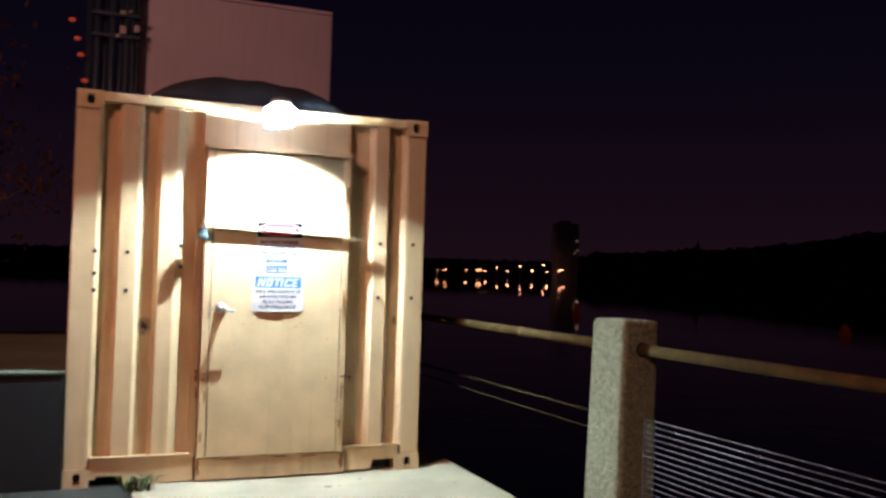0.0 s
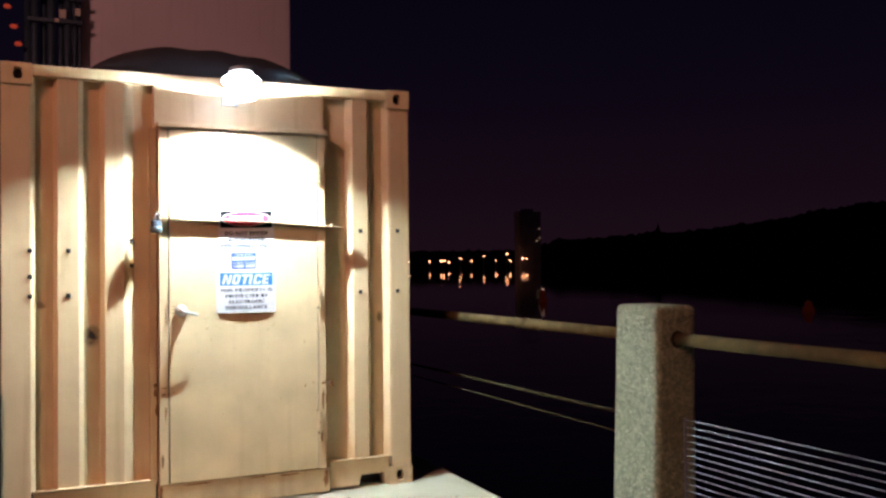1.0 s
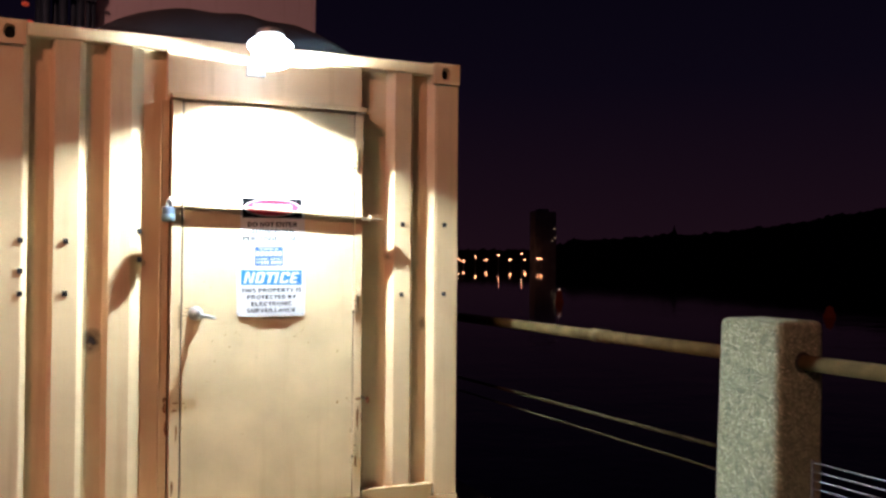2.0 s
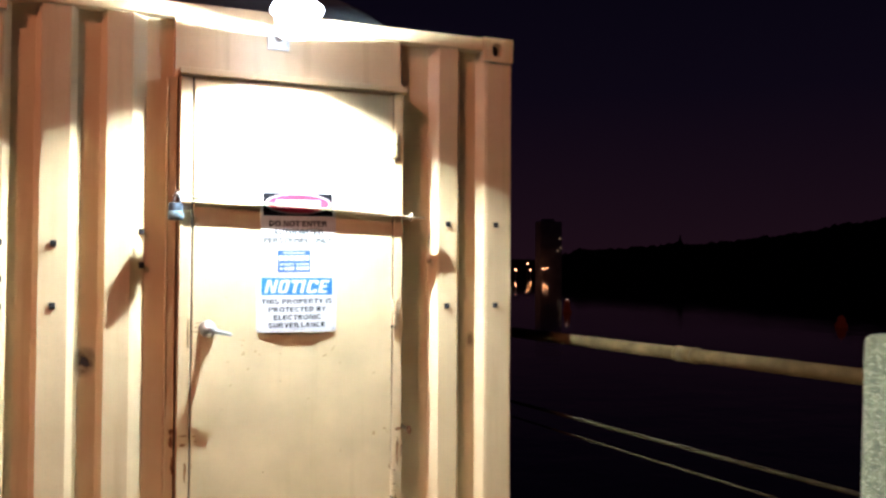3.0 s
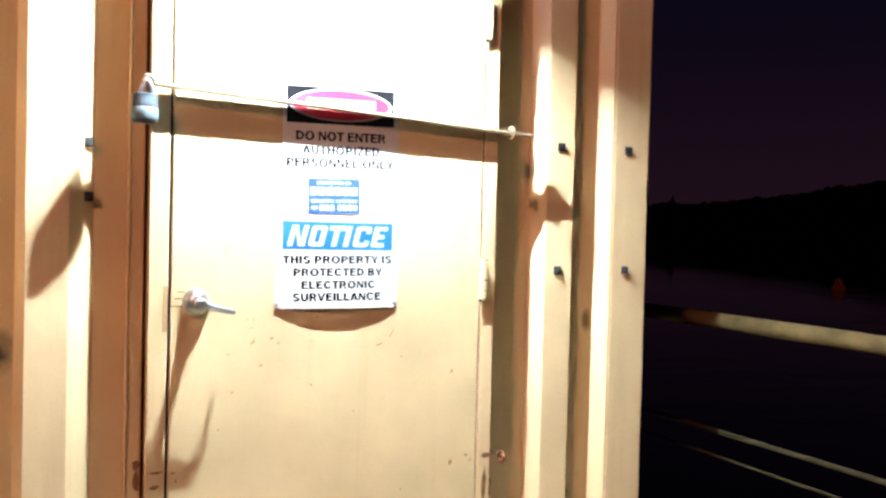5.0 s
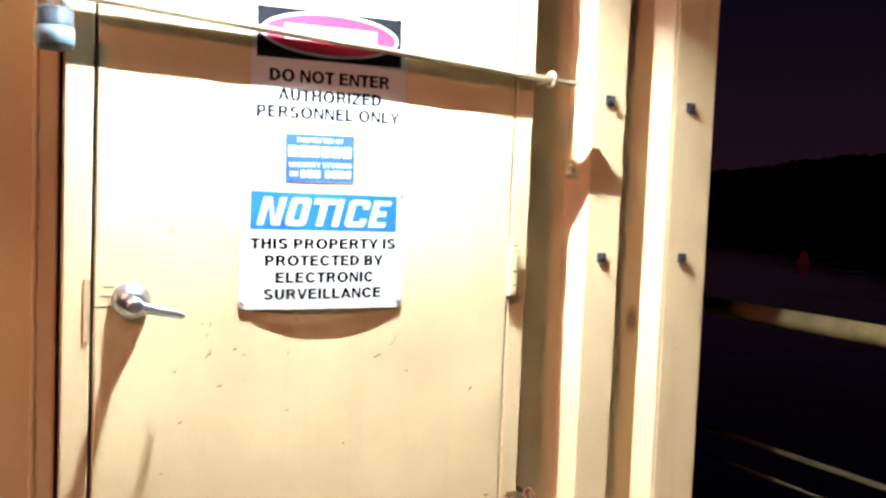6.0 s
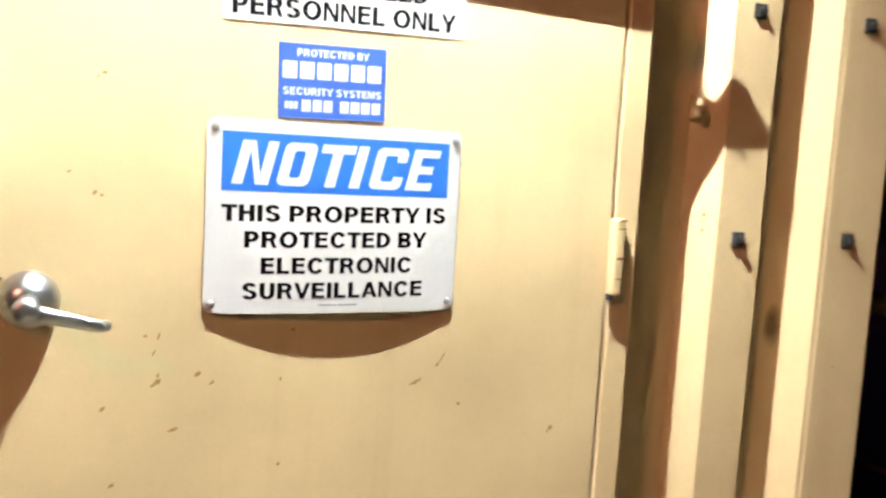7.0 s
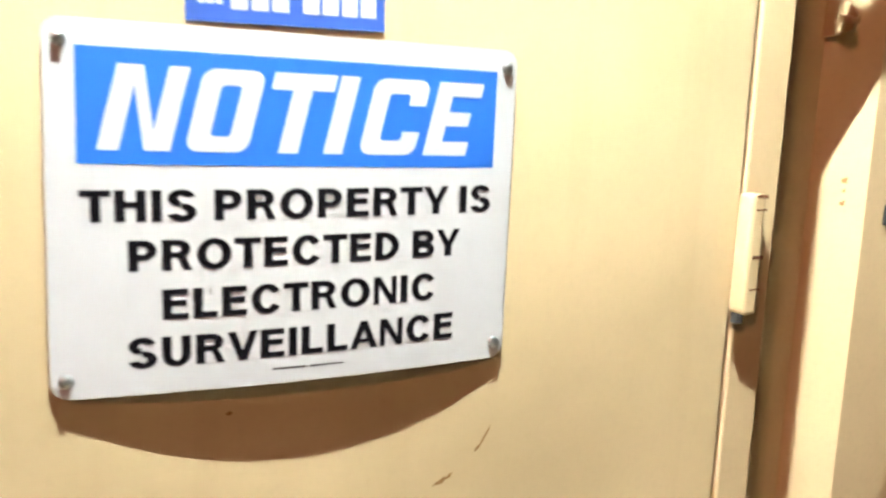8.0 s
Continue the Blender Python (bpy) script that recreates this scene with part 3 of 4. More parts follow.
for x, z, w, h in ((0.815, 0.70, 9, 40), (0.822, 0.60, 8, 60), (1.842, 0.60, 5, 50), (1.838, 0.10, 18, 80), (0.84, 0.10, 14, 90), (1.40, 0.15, 60, 8), (0.86, 0.728, 20, 5), (0.816, 0.74, 14, 16), (0.858, 0.69, 12, 9), (0.868, 0.58, 6, 70),
                   (1.828, 0.70, 22, 14), (1.822, 0.60, 8, 90), (1.812, 0.36, 9, 50), (0.85, 0.30, 7, 60), (1.60, 0.145, 90, 9), (1.05, 0.148, 110, 7)):
    y = {0.84: -0.0364, 1.838: -0.0364, 1.40: -0.0364, 1.60: -0.0364, 1.05: -0.0364, 0.815: -0.0016, 0.816: -0.0018, 0.822: -0.0014}.get(x, DY - 0.0004)
    bm = bmesh.new()
    bm.faces.new([bm.verts.new((x + 0.0010 * w * math.cos(a) * rng4.uniform(0.5, 1.2), y, z + 0.0008 * h * math.sin(a) * rng4.uniform(0.6, 1.1)))
                  for a in (6.283 * i / 13 for i in range(13))])
    part("rust_stain", bm, m_stain, con)
# eye bolts beside the door; the upper one takes the bar through its ring
for z, yc in ((1.6845, -0.061), (0.692, -0.052)):
    pts = [(1.876, yc + 0.019 * math.cos(a), z + 0.015 * math.sin(a)) for a in (2 * math.pi * i / 18 for i in range(19))]
    e = part("eye_bolt", tube(pts, 0.005, 10), m_rod if z > 1 else m_rust, con, "welded eye with rust", smooth=True)
    part("shank", tube([(1.876, yc + 0.020, z), (1.876, INN, z)], 0.0075, 10), m_rod, e)
    part("weld", ball((1.876, INN - 0.004, z), 0.014, squash=(1, 0.6, 1)), m_edge, e)

# ---- lock bar and padlock ----
bar = thing("security_bar", "narrow worn steel bar locked across the door", "bar", at=(1.39, -0.09, 1.71))
L0, L1 = Vector((0.836, -0.071, 1.741)), Vector((1.945, -0.060, 1.680))
bm = box(L0.x, L1.x, -0.0165, 0.0165, -0.004, 0.004, 0.0012)
for v in bm.verts:
    at = L0 + (L1 - L0) * ((v.co.x - L0.x) / (L1.x - L0.x))
    v.co.y, v.co.z = v.co.y + at.y, v.co.z + at.z
part("flat", bm, m_rod, bar)
part("hook", tube([(0.850, -0.074, 1.738), (0.834, -0.078, 1.757), (0.820, -0.074, 1.762), (0.812, -0.062, 1.74)], 0.007, 8), m_rod, bar, smooth=True)
lock = thing("padlock", "round blue-grey steel padlock hanging from the bar", "padlock", at=(0.815, -0.089, 1.69))
LX, LY = 0.815, -0.086
part("body", tube([(LX, LY, z) for z in (1.638, 1.641, 1.706, 1.711)], [0.028, 0.031, 0.031, 0.027], 24), m_lock, lock, smooth=True)
part("band", tube([(LX, LY, z) for z in (1.644, 1.646, 1.674, 1.676)], [0.0315, 0.0335, 0.0335, 0.0315], 24), m_lockband, lock, "pale lower band", smooth=True)
for z in (1.679, 1.705):
    part("groove", tube([(LX, LY, z), (LX, LY, z + 0.0025)], 0.0318, 24), m_rubber, lock, "dark groove")
pts = [(LX + 0.004 + 0.013 * math.cos(a), LY, 1.708 + 0.040 * math.sin(a)) for a in (math.pi * i / 12 for i in range(13))]
part("shackle", tube(pts, 0.0055, 10), m_steel, lock, smooth=True)

# ---- signs on the door ----
SX, SZ, SW, SH = 1.343, 1.2865, 0.359, 0.259
HEAD, BAND = 1.3985, 0.0778      # top and height of the blue header


def bow(x, z):
    """The bent plate stands off the door most along its middle, a little more at the bottom."""
    u = 2 * (x - SX) / SW
    v = (z - SZ) / SH
    return DY - 0.0025 - (0.0105 - 0.002 * v) * (1 - u * u)


def bent(bm, lift):
    """Lays a flat mesh on the bowed plate, cut into upright strips so that it follows the bend."""
    for i in range(1, 24):
        geom = bm.verts[:] + bm.edges[:] + bm.faces[:]
        bmesh.ops.bisect_plane(bm, geom=geom, plane_co=(SX - SW / 2 + SW * i / 24, 0, 0), plane_no=(1, 0, 0))
    for v in bm.verts:
        v.co.y = bow(v.co.x, v.co.z) - lift + v.co.y
    return bm


def block_word(cx, cz, width, height, shear):
    """NOTICE in heavy squared, slanted capitals with rounded corners, as flat pieces."""
    st, hz = 0.25, 0.19

    def corner(x, z, sx, sz, r, n=4):
        """Points round one corner of a box; sx, sz point outward."""
        return [(x - sx * r + sx * r * math.sin(k * math.pi / 2 / n), z - sz * r + sz * r * math.cos(k * math.pi / 2 / n)) for k in range(n + 1)]

    def loop(x0, x1, z0, z1, r):
        return (corner(x1, z1, 1, 1, r) + corner(x1, z0, 1, -1, r)[::-1] + corner(x0, z0, -1, -1, r) + corner(x0, z1, -1, 1, r)[::-1])

    def ring(w, leave=()):
        outer, inner = loop(0, w, 0, 1, 0.15), loop(st, w - st, hz, 1 - hz, 0.05)
        k = len(outer)
        return [[outer[i], outer[(i + 1) % k], inner[(i + 1) % k], inner[i]] for i in range(k) if i not in leave]

    wide_c = 0.80
    word = [(0.80, 0.16, [rect(0, 0.235, 0, 1), rect(0.565, 0.80, 0, 1), [(0.15, 1), (0.29, 1), (0.65, 0), (0.51, 0)]]),
            (0.74, 0.10, ring(0.74)),
            (0.80, 0.055, [rect(0, 0.80, 1 - hz - 0.02, 1), rect(0.40 - st / 2, 0.40 + st / 2, 0, 1 - hz - 0.02)]),
            (0.25, 0.22, [rect(0, 0.25, 0, 1)]),
            (wide_c, 0.13, ring(wide_c, (4,)) + [rect(wide_c - st, wide_c, 0.66, 0.86), rect(wide_c - st, wide_c, 0.14, 0.31)]),
            (0.70, 0.0, [rect(0, st, 0, 1), rect(st, 0.67, 0, hz), rect(st, 0.60, 0.5 - hz / 2, 0.5 + hz / 2), rect(st, 0.70, 1 - hz, 1)])]
    total = sum(w + g for w, g, _ in word) + shear
    bm, x, k = bmesh.new(), 0.0, 0
    for w, gap, polys in word:
        for poly in polys:
            k += 1
            bm.faces.new([bm.verts.new((cx + ((x + u + shear * v) / total - 0.5) * width, -0.00003 * (k % 3), cz + (v - 0.5) * height)) for u, v in poly])
        x += w + gap
    return bm


def rounded(cx, cz, w, h, r, y0, y1, nx=24):
    """A rounded plate made of upright strips, so that it can bend."""
    bm = bmesh.new()
    cols = []
    xs = sorted({cx - w / 2 + r * (1 - math.cos(math.pi / 2 * i / 4)) for i in range(5)} | {cx + w / 2 - r * (1 - math.cos(math.pi / 2 * i / 4)) for i in range(5)}
                | {cx - w / 2 + r + (w - 2 * r) * i / nx for i in range(1, nx)})
    for x in xs:
        d = max(0.0, abs(x - cx) - (w / 2 - r))
        half = h / 2 - r + math.sqrt(max(0, r * r - d * d))
        cols.append([bm.verts.new((x, y, cz + s * half)) for y in (y0, y1) for s in (-1, 1)])
    for a, b in zip(cols, cols[1:]):
        for i, j in ((0, 1), (1, 3), (3, 2), (2, 0)):
            bm.faces.new((a[i], b[i], b[j], a[j]))
    for c in (cols[0], cols[-1]):
        bm.faces.new((c[0], c[1], c[3], c[2]))
    return bm


notice = thing("notice_sign", "bowed white metal notice sign with blue header, screwed to the door", "sign", at=(SX, DY, SZ))
part("plate", bent(rounded(SX, SZ, SW, SH, 0.012, -0.0012, 0.0012), 0), m_white, notice)
bm = grid(SX - 0.160, SX + 0.160, HEAD - BAND, HEAD, 24, 1)
part("header_panel", bent(bm, 0.0014), m_blue, notice, "blue header panel")
part("lettering", bent(block_word(SX, HEAD - 0.506 * BAND, 0.2955, 0.742 * BAND, 0.24), 0.0016), m_white, notice, "white slanted capitals")
for text, down, dx, wide in (("THIS PROPERTY IS", 1.350, 0.0, 0.318), ("PROTECTED BY", 1.800, 0.001, 0.259), ("ELECTRONIC", 2.255, 0.001, 0.214),
                             ("SURVEILLANCE", 2.695, -0.001, 0.256)):
    part("lettering", bent(tipped(letters(text, SX + dx, HEAD - down * BAND, wide, 0.0220), SX, HEAD - down * BAND, 0.6), 0.0015), m_ink, notice, "black capitals")
for dx, wide in ((-0.014, 0.026), (0.016, 0.027)):
    part("small_print", bent(grid(SX + dx - wide / 2, SX + dx + wide / 2, HEAD - 2.965 * BAND, HEAD - 2.950 * BAND, 6, 1), 0.0014), m_fade, notice)
for sx in (-1, 1):
    for sz in (-1, 1):
        x, z = SX + sx * (SW / 2 - 0.010), SZ + sz * (SH / 2 - 0.0135)
        y = bow(x, z)
        part("screw", tube([(x, y, z), (x, y - 0.003, z), (x, y - 0.005, z)], [0.0055, 0.005, 0.003], 12), m_steel, notice, smooth=True)

sticker = thing("company_sticker", "small blue security firm sticker on the door", "sticker", at=(1.34, DY, 1.467))
EX, EZ, EW, EH = 1.3285, 1.471, 0.149, 0.099
part("film", tipped(box(EX - EW / 2, EX + EW / 2, DY - 0.0016, DY - 0.0002, EZ - EH / 2, EZ + EH / 2), EX, EZ, 1.2), m_stick, sticker)


def flat(bm, y):
    for v in bm.verts:
        v.co.y += y
    return bm


def on_sticker(bm):
    return flat(tipped(bm, EX, EZ, 1.2), DY - 0.0018)


part("lettering", on_sticker(letters("PROTECTED BY", EX, EZ + 0.0375, 0.100, 0.0098)), m_film, sticker)
part("lettering", on_sticker(letters("SECURITY SYSTEMS", EX, EZ - 0.0135, 0.137, 0.0098)), m_film, sticker)
for i in range(6):   # name mark as plain blocks
    x = EX - 0.0695 + i * 0.0235
    part("name_block", on_sticker(grid(x, x + 0.0195, EZ + 0.003, EZ + 0.0255, 1, 1)), m_film, sticker)
for i in range(3):
    x = EX - 0.066 + i * 0.0062
    part("number_bar", on_sticker(grid(x, x + 0.0048, EZ - 0.037, EZ - 0.0275, 1, 1)), m_film, sticker)
for i in range(7):
    x = EX - 0.043 + i * 0.0150 + (0.008 if i > 2 else 0)
    part("number_bar", on_sticker(grid(x, x + 0.0122, EZ - 0.040, EZ - 0.0245, 1, 1)), m_film, sticker)

danger = thing("danger_sign", "faded white warning sign with black header and red oval", "sign", at=(1.348, DY, 1.67))
DX, D0, D1 = 1.3455, 1.544, 1.800
part("sheet", tipped(box(DX - 0.168, DX + 0.172, DY - 0.0012, DY - 0.0002, D0, D1), DX, 1.67, 1.0), m_film, danger)
part("header_panel", flat(tipped(grid(DX - 0.157, DX + 0.157, 1.673, 1.775, 1, 1), DX, 1.67, 1.0), DY - 0.0014), m_fade, danger)


def oval(cx, cz, rx, rz, y):
    bm = bmesh.new()
    bm.faces.new([bm.verts.new((cx + rx * math.cos(a), y, cz + rz * math.sin(a))) for a in (2 * math.pi * i / 40 for i in range(40))])
    return bm


part("oval_rim", tipped(oval(DX, 1.727, 0.150, 0.046, DY - 0.0016), DX, 1.67, 1.0), m_film, danger)
part("oval", tipped(oval(DX, 1.727, 0.143, 0.041, DY - 0.0018), DX, 1.67, 1.0), m_red, danger, "red oval")
part("word_bar", flat(tipped(grid(DX - 0.100, DX + 0.100, 1.712, 1.744, 1, 1), DX, 1.67, 1.0), DY - 0.0020), m_film, danger)
for text, cz, wide in (("DO NOT ENTER", 1.639, 0.261), ("AUTHORIZED", 1.600, 0.227), ("PERSONNEL ONLY", 1.5645, 0.313)):
    part("lettering", flat(tipped(letters(text, DX, cz, wide, 0.0255, 0.09), DX, 1.67, 1.0), DY - 0.0014), m_fade, danger, "grey-black capitals")

# ---- flood lamp over the door ----
lamp = thing("wall_lamp", "bright white flood lamp over the container door", "lamp", at=(LAMP.x, 0.0, 2.44))
turn = Matrix.Translation(LAMP) @ Matrix.Rotation(radians(-LAMP_TILT), 4, "X")


def turned(bm):
    bmesh.ops.transform(bm, matrix=turn, verts=bm.verts)
    return bm


for i in range(4):
    x = -0.013 + 0.018 * i
    part("led", turned(box(x - 0.0025, x + 0.0025, -0.005, 0.005, -0.003, 0.0, 0.0005)), m_glow, lamp, "glowing diode")
# dome of assumed shape, its glow added for the glare round the lamp
part("dome", turned(ball((0, -0.01, 0.045), 0.105, squash=(1.05, 0.95, 0.40), detail=3)), m_dome, lamp, "glowing dome standing in for the lamp glare", smooth=True)
bm = tube([(0, -0.01, 0.088), (0, -0.01, 0.092), (0, -0.01, 0.120), (0, -0.01, 0.130)], [0.06, 0.075, 0.065, 0.04], 24)
part("housing", turned(bm), m_galv, lamp, "grey metal housing", smooth=True)
# assumed ring trims the diodes' light; its own glow is added
bm = bmesh.new()
k = 28
rings = []
for r, z in ((0.088, 0.012), (0.087, -0.049), (0.084, -0.049), (0.085, 0.012)):
    rings.append([bm.verts.new((1.0 * r * math.cos(2 * math.pi * i / k), -0.005 + r * math.sin(2 * math.pi * i / k), z)) for i in range(k)])
for a, b in zip(rings, rings[1:]):
    for i in range(k):
        bm.faces.new((a[i], a[(i + 1) % k], b[(i + 1) % k], b[i]))
part("skirt", turned(bm), m_dome, lamp, "glowing opaque ring that cuts off the lamp light", smooth=True)
part("arm", tube([(LAMP.x, 0.012, 2.47), (LAMP.x, -0.15, 2.48), (LAMP.x, LAMP.y + 0.03, LAMP.z + 0.112)], 0.016, 12), m_galv, lamp, smooth=True)
part("wall_plate", box(LAMP.x - 0.05, LAMP.x + 0.05, -0.004, 0.0115, 2.42, 2.515, 0.002), m_galv, lamp)

# ---- railing along the quay ----
def rail_x(y):
    return 2.889 - 0.032 * y


RZ = 1.070
post = thing("railing_post", "square concrete railing post with exposed pebbles and chamfered top", "post", "railing posts")
bm = box(-0.128, 0.106, -0.170, 0.170, -1.0, 1.228)
bmesh.ops.bevel(bm, geom=bm.edges[:], offset=0.030, segments=4, affect="EDGES", profile=0.5)
for v in bm.verts:      # it leans a little outward and widens to the foot
    f = 1 + 0.05 * (1.2 - v.co.z)
    v.co.x, v.co.y = v.co.x * f + 0.024 * (v.co.z - 0.7), v.co.y * f
part("shaft", bm, m_post, post)
for side_y in (-1, 1):
    part("rail_socket", tube([(0, side_y * 0.160, RZ), (0, side_y * 0.172, RZ)], 0.042, 16), m_dark, post)
PY = -1.918
post.matrix_world = Matrix.Translation((rail_x(PY)+ 0.002, PY, 0))
for y in (PY + 3.4, PY + 6.8, PY - 3.4, PY - 6.8):
    copy_thing(post, Matrix.Translation((rail_x(y) + 0.002, y, 0)))
bm = ball((rail_x(PY) - 0.149, -1.87, 0.150), 0.036, squash=(0.12, 1, 1.15), detail=2)
bpy.context.view_layer.update()
part("paint_daub", bm, material("yellow_paint", (0.62, 0.42, 0.03), 0.6, vary=0.3, scale=20), post, "yellow paint daub")
for y in (PY - 3.4, PY, PY + 3.4):
    a, b = y + 0.165, y + 3.4 - 0.165
    r = thing("handrail", "weathered steel pipe handrail with worn brown paint", "handrail", "handrails", at=(rail_x(a), a, RZ))
    part("pipe", tube([(rail_x(a), a, RZ), (rail_x(b), b, RZ)], 0.030, 16), m_pipe, r, smooth=True)
    f = y + 1.16
    if f < b:
        part("ferrule", tube([(rail_x(f - 0.05), f - 0.05, RZ), (rail_x(f + 0.05), f + 0.05, RZ)], 0.0335, 16), m_pipe, r, smooth=True)
        for d in (-0.055, 0.055):
            part("collar", tube([(rail_x(f + d), f + d - 0.008, RZ), (rail_x(f + d), f + d + 0.008, RZ)], 0.0365, 16), m_pipe, r, smooth=True)
    if y < PY - 1:      # the mesh panel closes this bay
        continue
    lo = thing("lower_rail", "thin rusty lower rail and cable between posts", "rail", "lower rails", at=(rail_x(a), a, 0.66))
    part("rod", tube([(rail_x(a), a, 0.662), (rail_x(b), b, 0.655)], 0.0095, 8), m_thin, lo, smooth=True)
    part("cable", tube([(rail_x(a), a, 0.560), (rail_x(b), b, 0.568)], 0.0055, 6), m_thin, lo, smooth=True)

panel = thing("mesh_panel", "galvanised wire mesh panel with close horizontal wires", "fence panel", at=(2.94, -2.2, 0))
ya, yb = -2.16, -5.15
part("end_bar", tube([(rail_x(ya) - 0.03, ya, 0.02), (rail_x(ya) - 0.03, ya, 0.715)], 0.006, 6), m_wire, panel)
part("end_bar", tube([(rail_x(yb) - 0.03, yb, 0.02), (rail_x(yb) - 0.03, yb, 0.715)], 0.006, 6), m_wire, panel)
for i in range(22):
    z = 0.706 - i * 0.0325
    part("wire", tube([(rail_x(ya) - 0.03, ya, z), (rail_x(yb) - 0.03, yb, z)], 0.0025, 6), m_wire, panel)

# ---- behind and beside the container ----
tarp = thing("tarpaulin_heap", "dark tarpaulin-covered heap lying on the container roof", "tarpaulin", at=(1.15, 0.5, 2.58))
bm = bmesh.new()
nu, nv = 28, 12
vs = [[None] * (nv + 1) for _ in range(nu + 1)]
for i in range(nu + 1):
    for j in range(nv + 1):
        u, v = i / nu, j / nv
        x, y = 0.42 + 1.50 * u, 0.12 + 0.62 * v
        hgt = 0.265 * max(0, 1 - abs(2 * u - 1) ** 2.6) ** 0.75 * max(0, 1 - abs(2 * v - 1) ** 2.5) ** 0.6
        vs[i][j] = bm.verts.new((x, y, 2.578 + hgt * (1 + 0.12 * noise.noise(Vector((x * 4, y * 6, 1))))))
for i in range(nu):
    for j in range(nv):
        bm.faces.new((vs[i][j], vs[i + 1][j], vs[i + 1][j + 1], vs[i][j + 1]))
rim = [vs[i][0] for i in range(nu + 1)] + [vs[nu][j] for j in range(1, nv + 1)] + [vs[i][nv] for i in range(nu - 1, -1, -1)] + [vs[0][j] for j in range(nv - 1, 0, -1)]
bm.faces.new(rim)
part("cover", bm, m_tarp, tarp, smooth=True)

house = thing("building", "tall pale rendered block behind the container", "building", at=(2, 8, 0))
part("wall", box(0.55, 3.44, 7.0, 10.0, 0.0, 5.36, 0.02), m_back, house)
part("parapet", box(0.548, 3.442, 6.998, 10.0, 5.364, 5.42, 0.01), m_back, house)
dock = thing("loading_platform", "raised concrete platform with a dark front beside the container", "platform", at=(-2, 1.5, 0))
# front in an even near-black, far darker than the deck
part("front", box(-7, -0.004, -0.02, 3.1, 0.0, 0.735), m_black, dock)
part("top", box(-7, -0.003, -0.03, 3.12, 0.737, 0.757, 0.006), m_deck, dock)

# pipes and hanging cables at the building's corner
risers = thing("pipe_risers", "bundle of dark blue upright pipes beside the pale block", "pipes", at=(0.2, 6.9, 0))
for x, y, r in ((0.10, 6.80, 0.05), (0.20, 6.90, 0.04), (0.29, 6.78, 0.055), (0.40, 6.86, 0.035), (0.48, 6.78, 0.05), (0.565, 6.80, 0.03), (0.625, 6.80, 0.022)):
    part("pipe", tube([(x, y, 0), (x, y, 6.6)], r, 10), m_frame, risers, smooth=True)
for z in (4.56, 4.86):
    part("clamp", box(0.02, 0.66, 6.70, 6.735, z, z + 0.05, 0.004), m_frame, risers)
for x, z, w, h in ((0.38, 4.89, 0.07, 0.05), (0.38, 4.62, 0.08, 0.11), (0.565, 4.665, 0.07, 0.10), (0.49, 4.925, 0.05, 0.03), (0.33, 4.56, 0.05, 0.05)):
    part("label_plate", box(x, x + w, 6.685, 6.70, z, z + h, 0.004), m_film, risers, "pale tag")
mast = thing("mast", "dark mast with a string of dim red lamps", "mast", at=(-0.02, 8.6, 0))
part("pole", tube([(-0.02, 8.6, 0), (-0.02, 8.6, 6.5)], [0.07, 0.05], 10), m_frame, mast, smooth=True)
for x, z in ((-0.272, 5.163), (-0.189, 4.886), (-0.132, 4.640), (-0.061, 4.246)):
    part("red_lamp", ball((x, 8.40, z), 0.045, squash=(1.2, 1, 0.8)), m_redlamp, mast, "dim red lamp")

tree = thing("tree", "dark bare-limbed tree, sparse leaves coloured as if lit red", "tree", at=(-3.2, 10.5, 0))
rng2 = random.Random(11)
bm = tube([(-3.2, 10.5, 0), (-3.15, 10.5, 1.6), (-3.3, 10.45, 3.2), (-3.1, 10.5, 5.2)], [0.22, 0.17, 0.13, 0.05], 10)
tips = []
for i in range(11):
    z0 = 1.8 + 0.3 * i
    an = i * 2.4
    ln = 2.3 - 0.12 * i
    e = (-3.2 + ln * math.cos(an), 10.5 + 0.7 * ln * math.sin(an), z0 + 0.9)
    m = (-3.2 + 0.5 * ln * math.cos(an + 0.2), 10.5 + 0.35 * ln * math.sin(an + 0.2), z0 + 0.3)
    tube([(-3.2, 10.5, z0 - 0.2), m, e], [0.07, 0.045, 0.015], 6, bm)
    tips += [m, e]
part("trunk", bm, m_wallc, tree)
verts, faces = [], []
for i in range(3200):
    t = rng2.choice(tips)
    c = Vector(t) + Vector((rng2.gauss(0, 0.45), rng2.gauss(0, 0.4), rng2.gauss(0.1, 0.4)))
    r = Euler((rng2.uniform(0, 6), rng2.uniform(0, 6), rng2.uniform(0, 6))).to_matrix()
    sz = rng2.uniform(0.05, 0.11)
    k = len(verts)
    verts += [c + r @ Vector(q) * sz for q in ((-1, 0, 0), (0, -0.45, 0.1), (1, 0, 0), (0, 0.45, 0.1))]
    faces.append((k, k + 1, k + 2, k + 3))
me = bpy.data.meshes.new("crown")
me.from_pydata(verts, [], faces)
me.materials.append(m_redleaf)
crown = new("crown", me)
crown.parent = tree
crown.matrix_parent_inverse = tree.matrix_world.inverted()

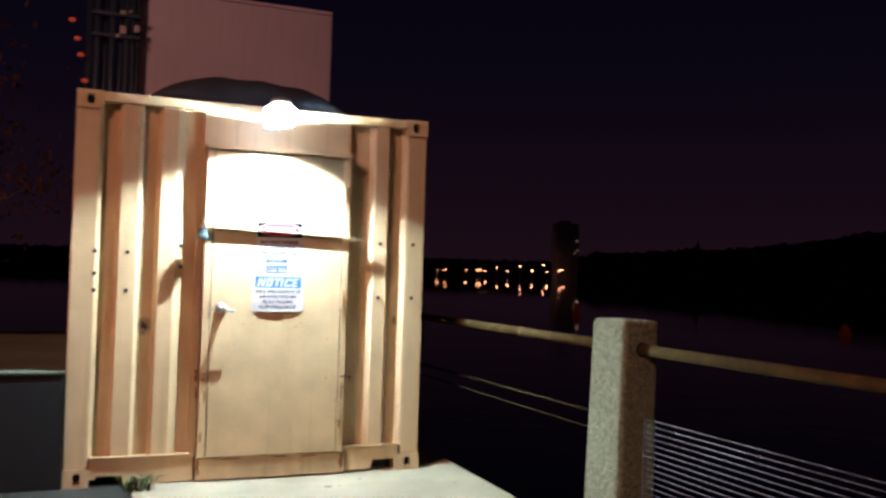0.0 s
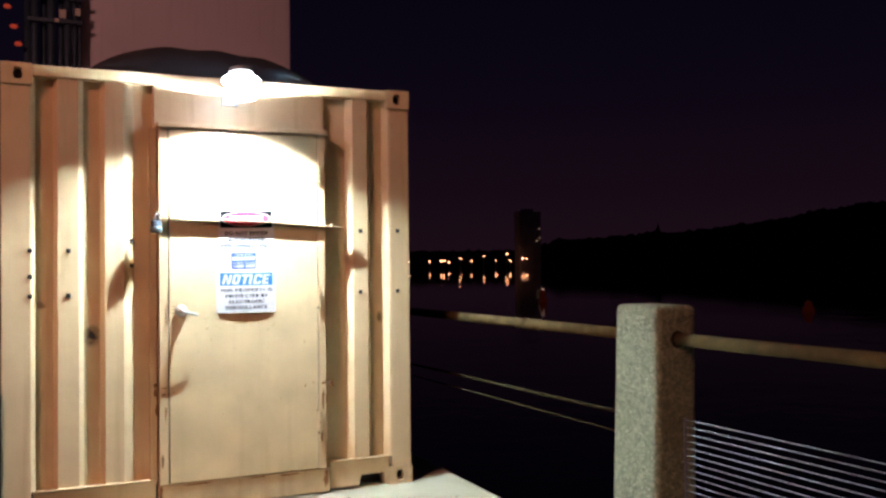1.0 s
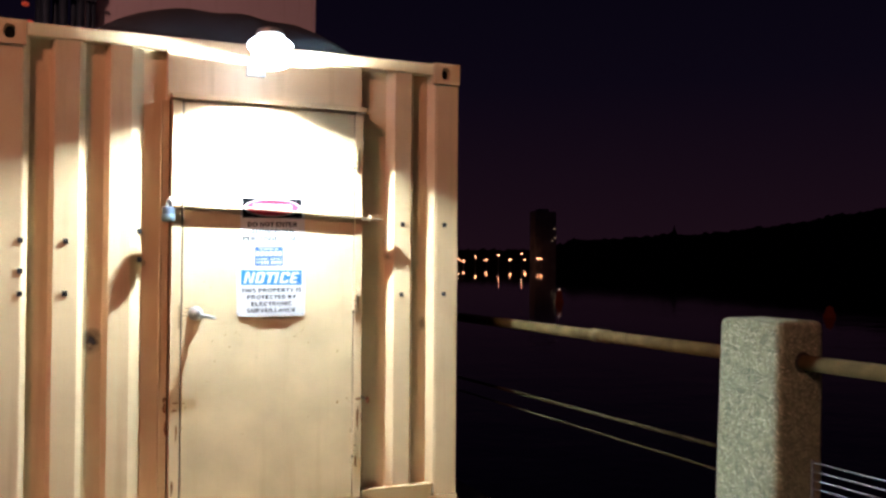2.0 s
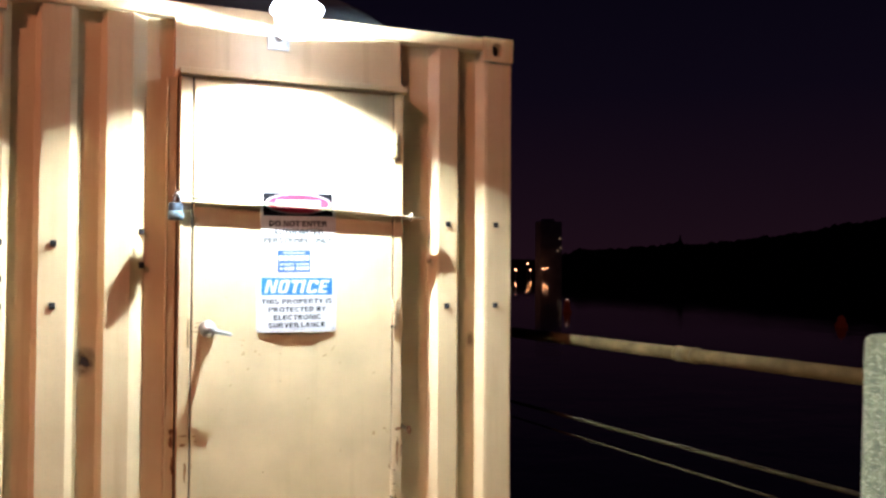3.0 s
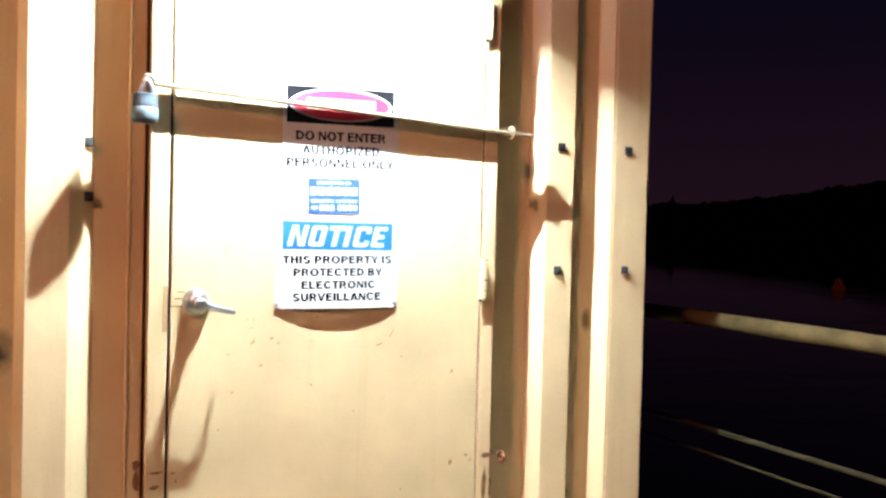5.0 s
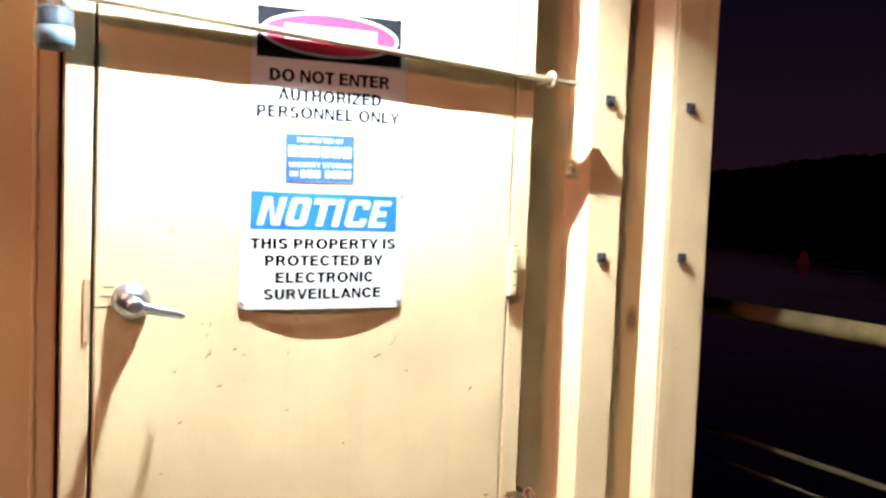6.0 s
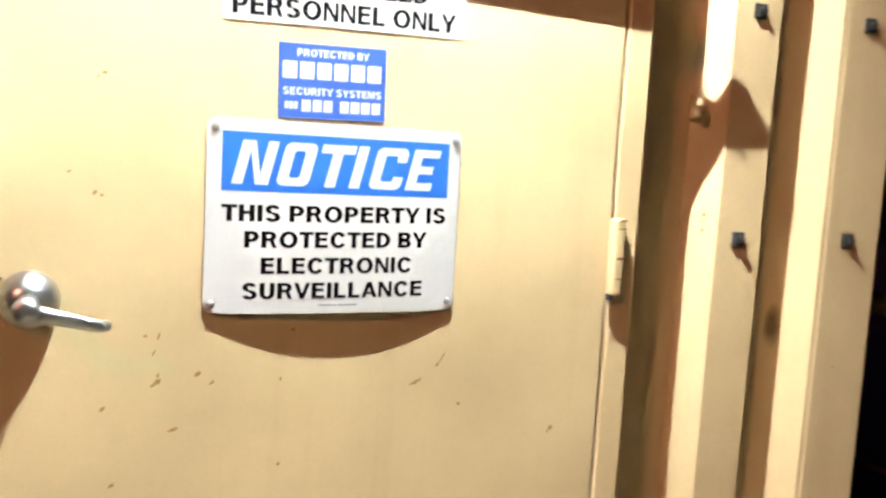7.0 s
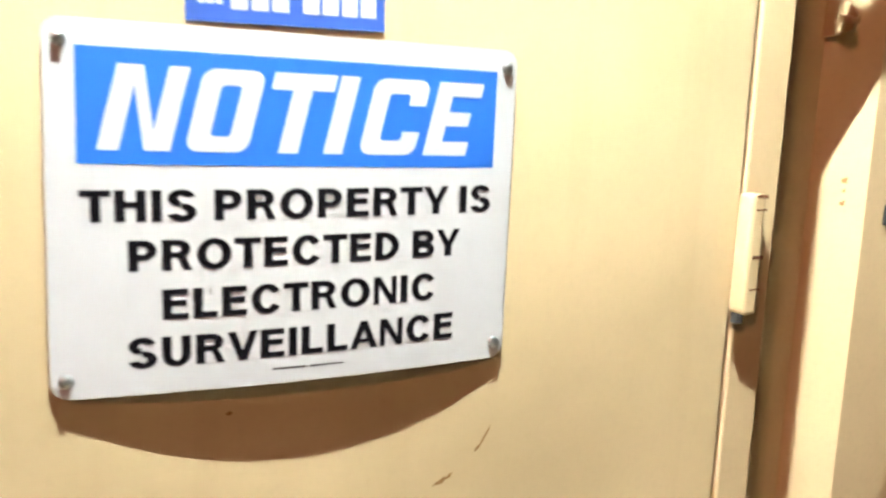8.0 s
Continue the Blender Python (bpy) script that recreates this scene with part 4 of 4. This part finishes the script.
# weeds in the joint at the container's foot
weeds = thing("weeds", "small green weeds growing at the container foot", "weeds", at=(0.46, -0.12, 0))
rng3 = random.Random(7)
for x, n in ((0.42, 22), (0.47, 18), (0.52, 10)):
    bm = bmesh.new()
    for i in range(n):
        bx, by = x + rng3.uniform(-0.05, 0.05), -0.13 + rng3.uniform(-0.09, 0.06)
        an, ln = rng3.uniform(0, 6.28), rng3.uniform(0.05, 0.13)
        d = Vector((math.cos(an), math.sin(an), 0))
        side_v = Vector((-d.y, d.x, 0)) * rng3.uniform(0.006, 0.013)
        p0 = Vector((bx, by, 0))
        p1, p2 = p0 + d * ln * 0.4 + Vector((0, 0, ln * 0.7)), p0 + d * ln + Vector((0, 0, ln * 0.8))
        q = [bm.verts.new(v) for v in (p0 - side_v * 0.3, p0 + side_v * 0.3, p1 + side_v, p2, p1 - side_v)]
        bm.faces.new(q)
    part("tuft", bm, m_leaf, weeds)

# ---- far shore ----
def along(px_dir, dist):
    d = Vector((px_dir[0] + 0.003 * px_dir[1], px_dir[1] - 0.003 * px_dir[0], 0)).normalized()
    return Vector((0.3, -5.2, 0)) + d * dist


def shore_dir(a):
    """A direction by degrees to the right of the y axis."""
    return (math.sin(radians(a)), math.cos(radians(a)))


bm = bmesh.new()
last_pair = None
rng = random.Random(4)
for i in range(1101):
    a = -20 + 110 * i / 1100
    base = along(shore_dir(a), 1800)
    rise = max(0, min(1, (a - 29.3) / 2.2))
    hgt = 31 + 5 * noise.noise(Vector((a * 0.3, 0, 3))) + 3 * noise.noise(Vector((a * 1.7, 2, 3))) + rng.uniform(-1.2, 1.2)
    hgt += 17 * math.exp(-((a - 37.7) / 0.08) ** 2) + 6 * math.exp(-((a - 37.5) / 0.5) ** 2) + 4 * noise.noise(Vector((a * 3.1, 7, 1))) + 19 * rise + 1.9 * max(0, min(10.4, a - 31.2)) + 4.8 * max(0, min(14, a - 41.6)) + 7 * noise.noise(Vector((a * 0.5, 5, 1))) * rise
    pair = (bm.verts.new((base.x, base.y, WATER - 1)), bm.verts.new((base.x, base.y, max(8, hgt))))
    crest = along(shore_dir(a), 2200)
    third = bm.verts.new((crest.x, crest.y, WATER - 1))
    if last_pair:
        bm.faces.new((last_pair[0], pair[0], pair[1], last_pair[1]))
        bm.faces.new((last_pair[1], pair[1], third, last_pair[2]))
    last_pair = (*pair, third)
tagged(part("backdrop", bm, m_hill), "black wooded hills along the far shore", "hills", kind="structure")
tower = thing("apartment_tower", "dark tower block on the far shore with few lit windows", "building", at=along((0.4911, 0.869), 1750))
c = along((0.4911, 0.869), 1750)
part("wall", box(c.x - 24, c.x + 24, c.y - 10, c.y + 10, WATER, 105), m_tower, tower)
part("plant_room", box(c.x - 12, c.x + 8, c.y - 8, c.y + 8, 105.1, 110), m_tower, tower)
for dx, z in ((19, 70), (20.5, 52), (14, 46)):
    part("window", box(c.x + dx, c.x + dx + 2.2, c.y - 10.6, c.y - 10.05, z, z + 3), m_window, tower)

for dx, dy, dz in ((0.362, 0.932, 0.004), (0.371, 0.9286, 0.0045), (0.3925, 0.9197, 0.0038), (0.4045, 0.9145, 0.0045), (0.4075, 0.9132, 0.0050), (0.4124, 0.911, 0.0033),
                   (0.4245, 0.9054, 0.0079), (0.4355, 0.9002, 0.0042), (0.448, 0.894, 0.0100), (0.4599, 0.8879, 0.0050), (0.4711, 0.882, 0.0122), (0.4745, 0.8802, 0.0046),
                   (0.4870, 0.8734, 0.0066), (0.4905, 0.8714, 0.0066)):
    p = along((dx, dy), 1700)
    z = 1.45 + 1700 * dz
    s = thing("shore_lamp", "tall street lamp glowing on the far shore", "street lamp", "shore lamps", at=(p.x, p.y, WATER))
    part("pole", tube([(p.x, p.y, WATER), (p.x, p.y, z)], 0.25, 6), m_tower, s)
    part("globe", ball((p.x, p.y, z), 1.15, detail=1), m_shore, s, "glowing globe")

for dx, dy, dist, r in ((0.7244, 0.6878, 107, 0.5), (0.5065, 0.8618, 133, 0.5)):
    p = along((dx, dy), dist)
    b = thing("channel_buoy", "red channel buoy floating on the dark river", "buoy", "buoys", at=(p.x, p.y, WATER))
    part("float", tube([(p.x, p.y, WATER - 0.2), (p.x, p.y, WATER + 0.35), (p.x, p.y, WATER + 0.5), (p.x, p.y, WATER + (1.8 if dist > 120 else 1.15))], [r * 1.3, r * 1.3, r, r * 0.7], 14), m_buoy, b)
    part("top_light", ball((p.x, p.y, WATER + (1.9 if dist > 120 else 1.2)), 0.16, detail=1), m_beacon if dist > 120 else m_buoy, b)
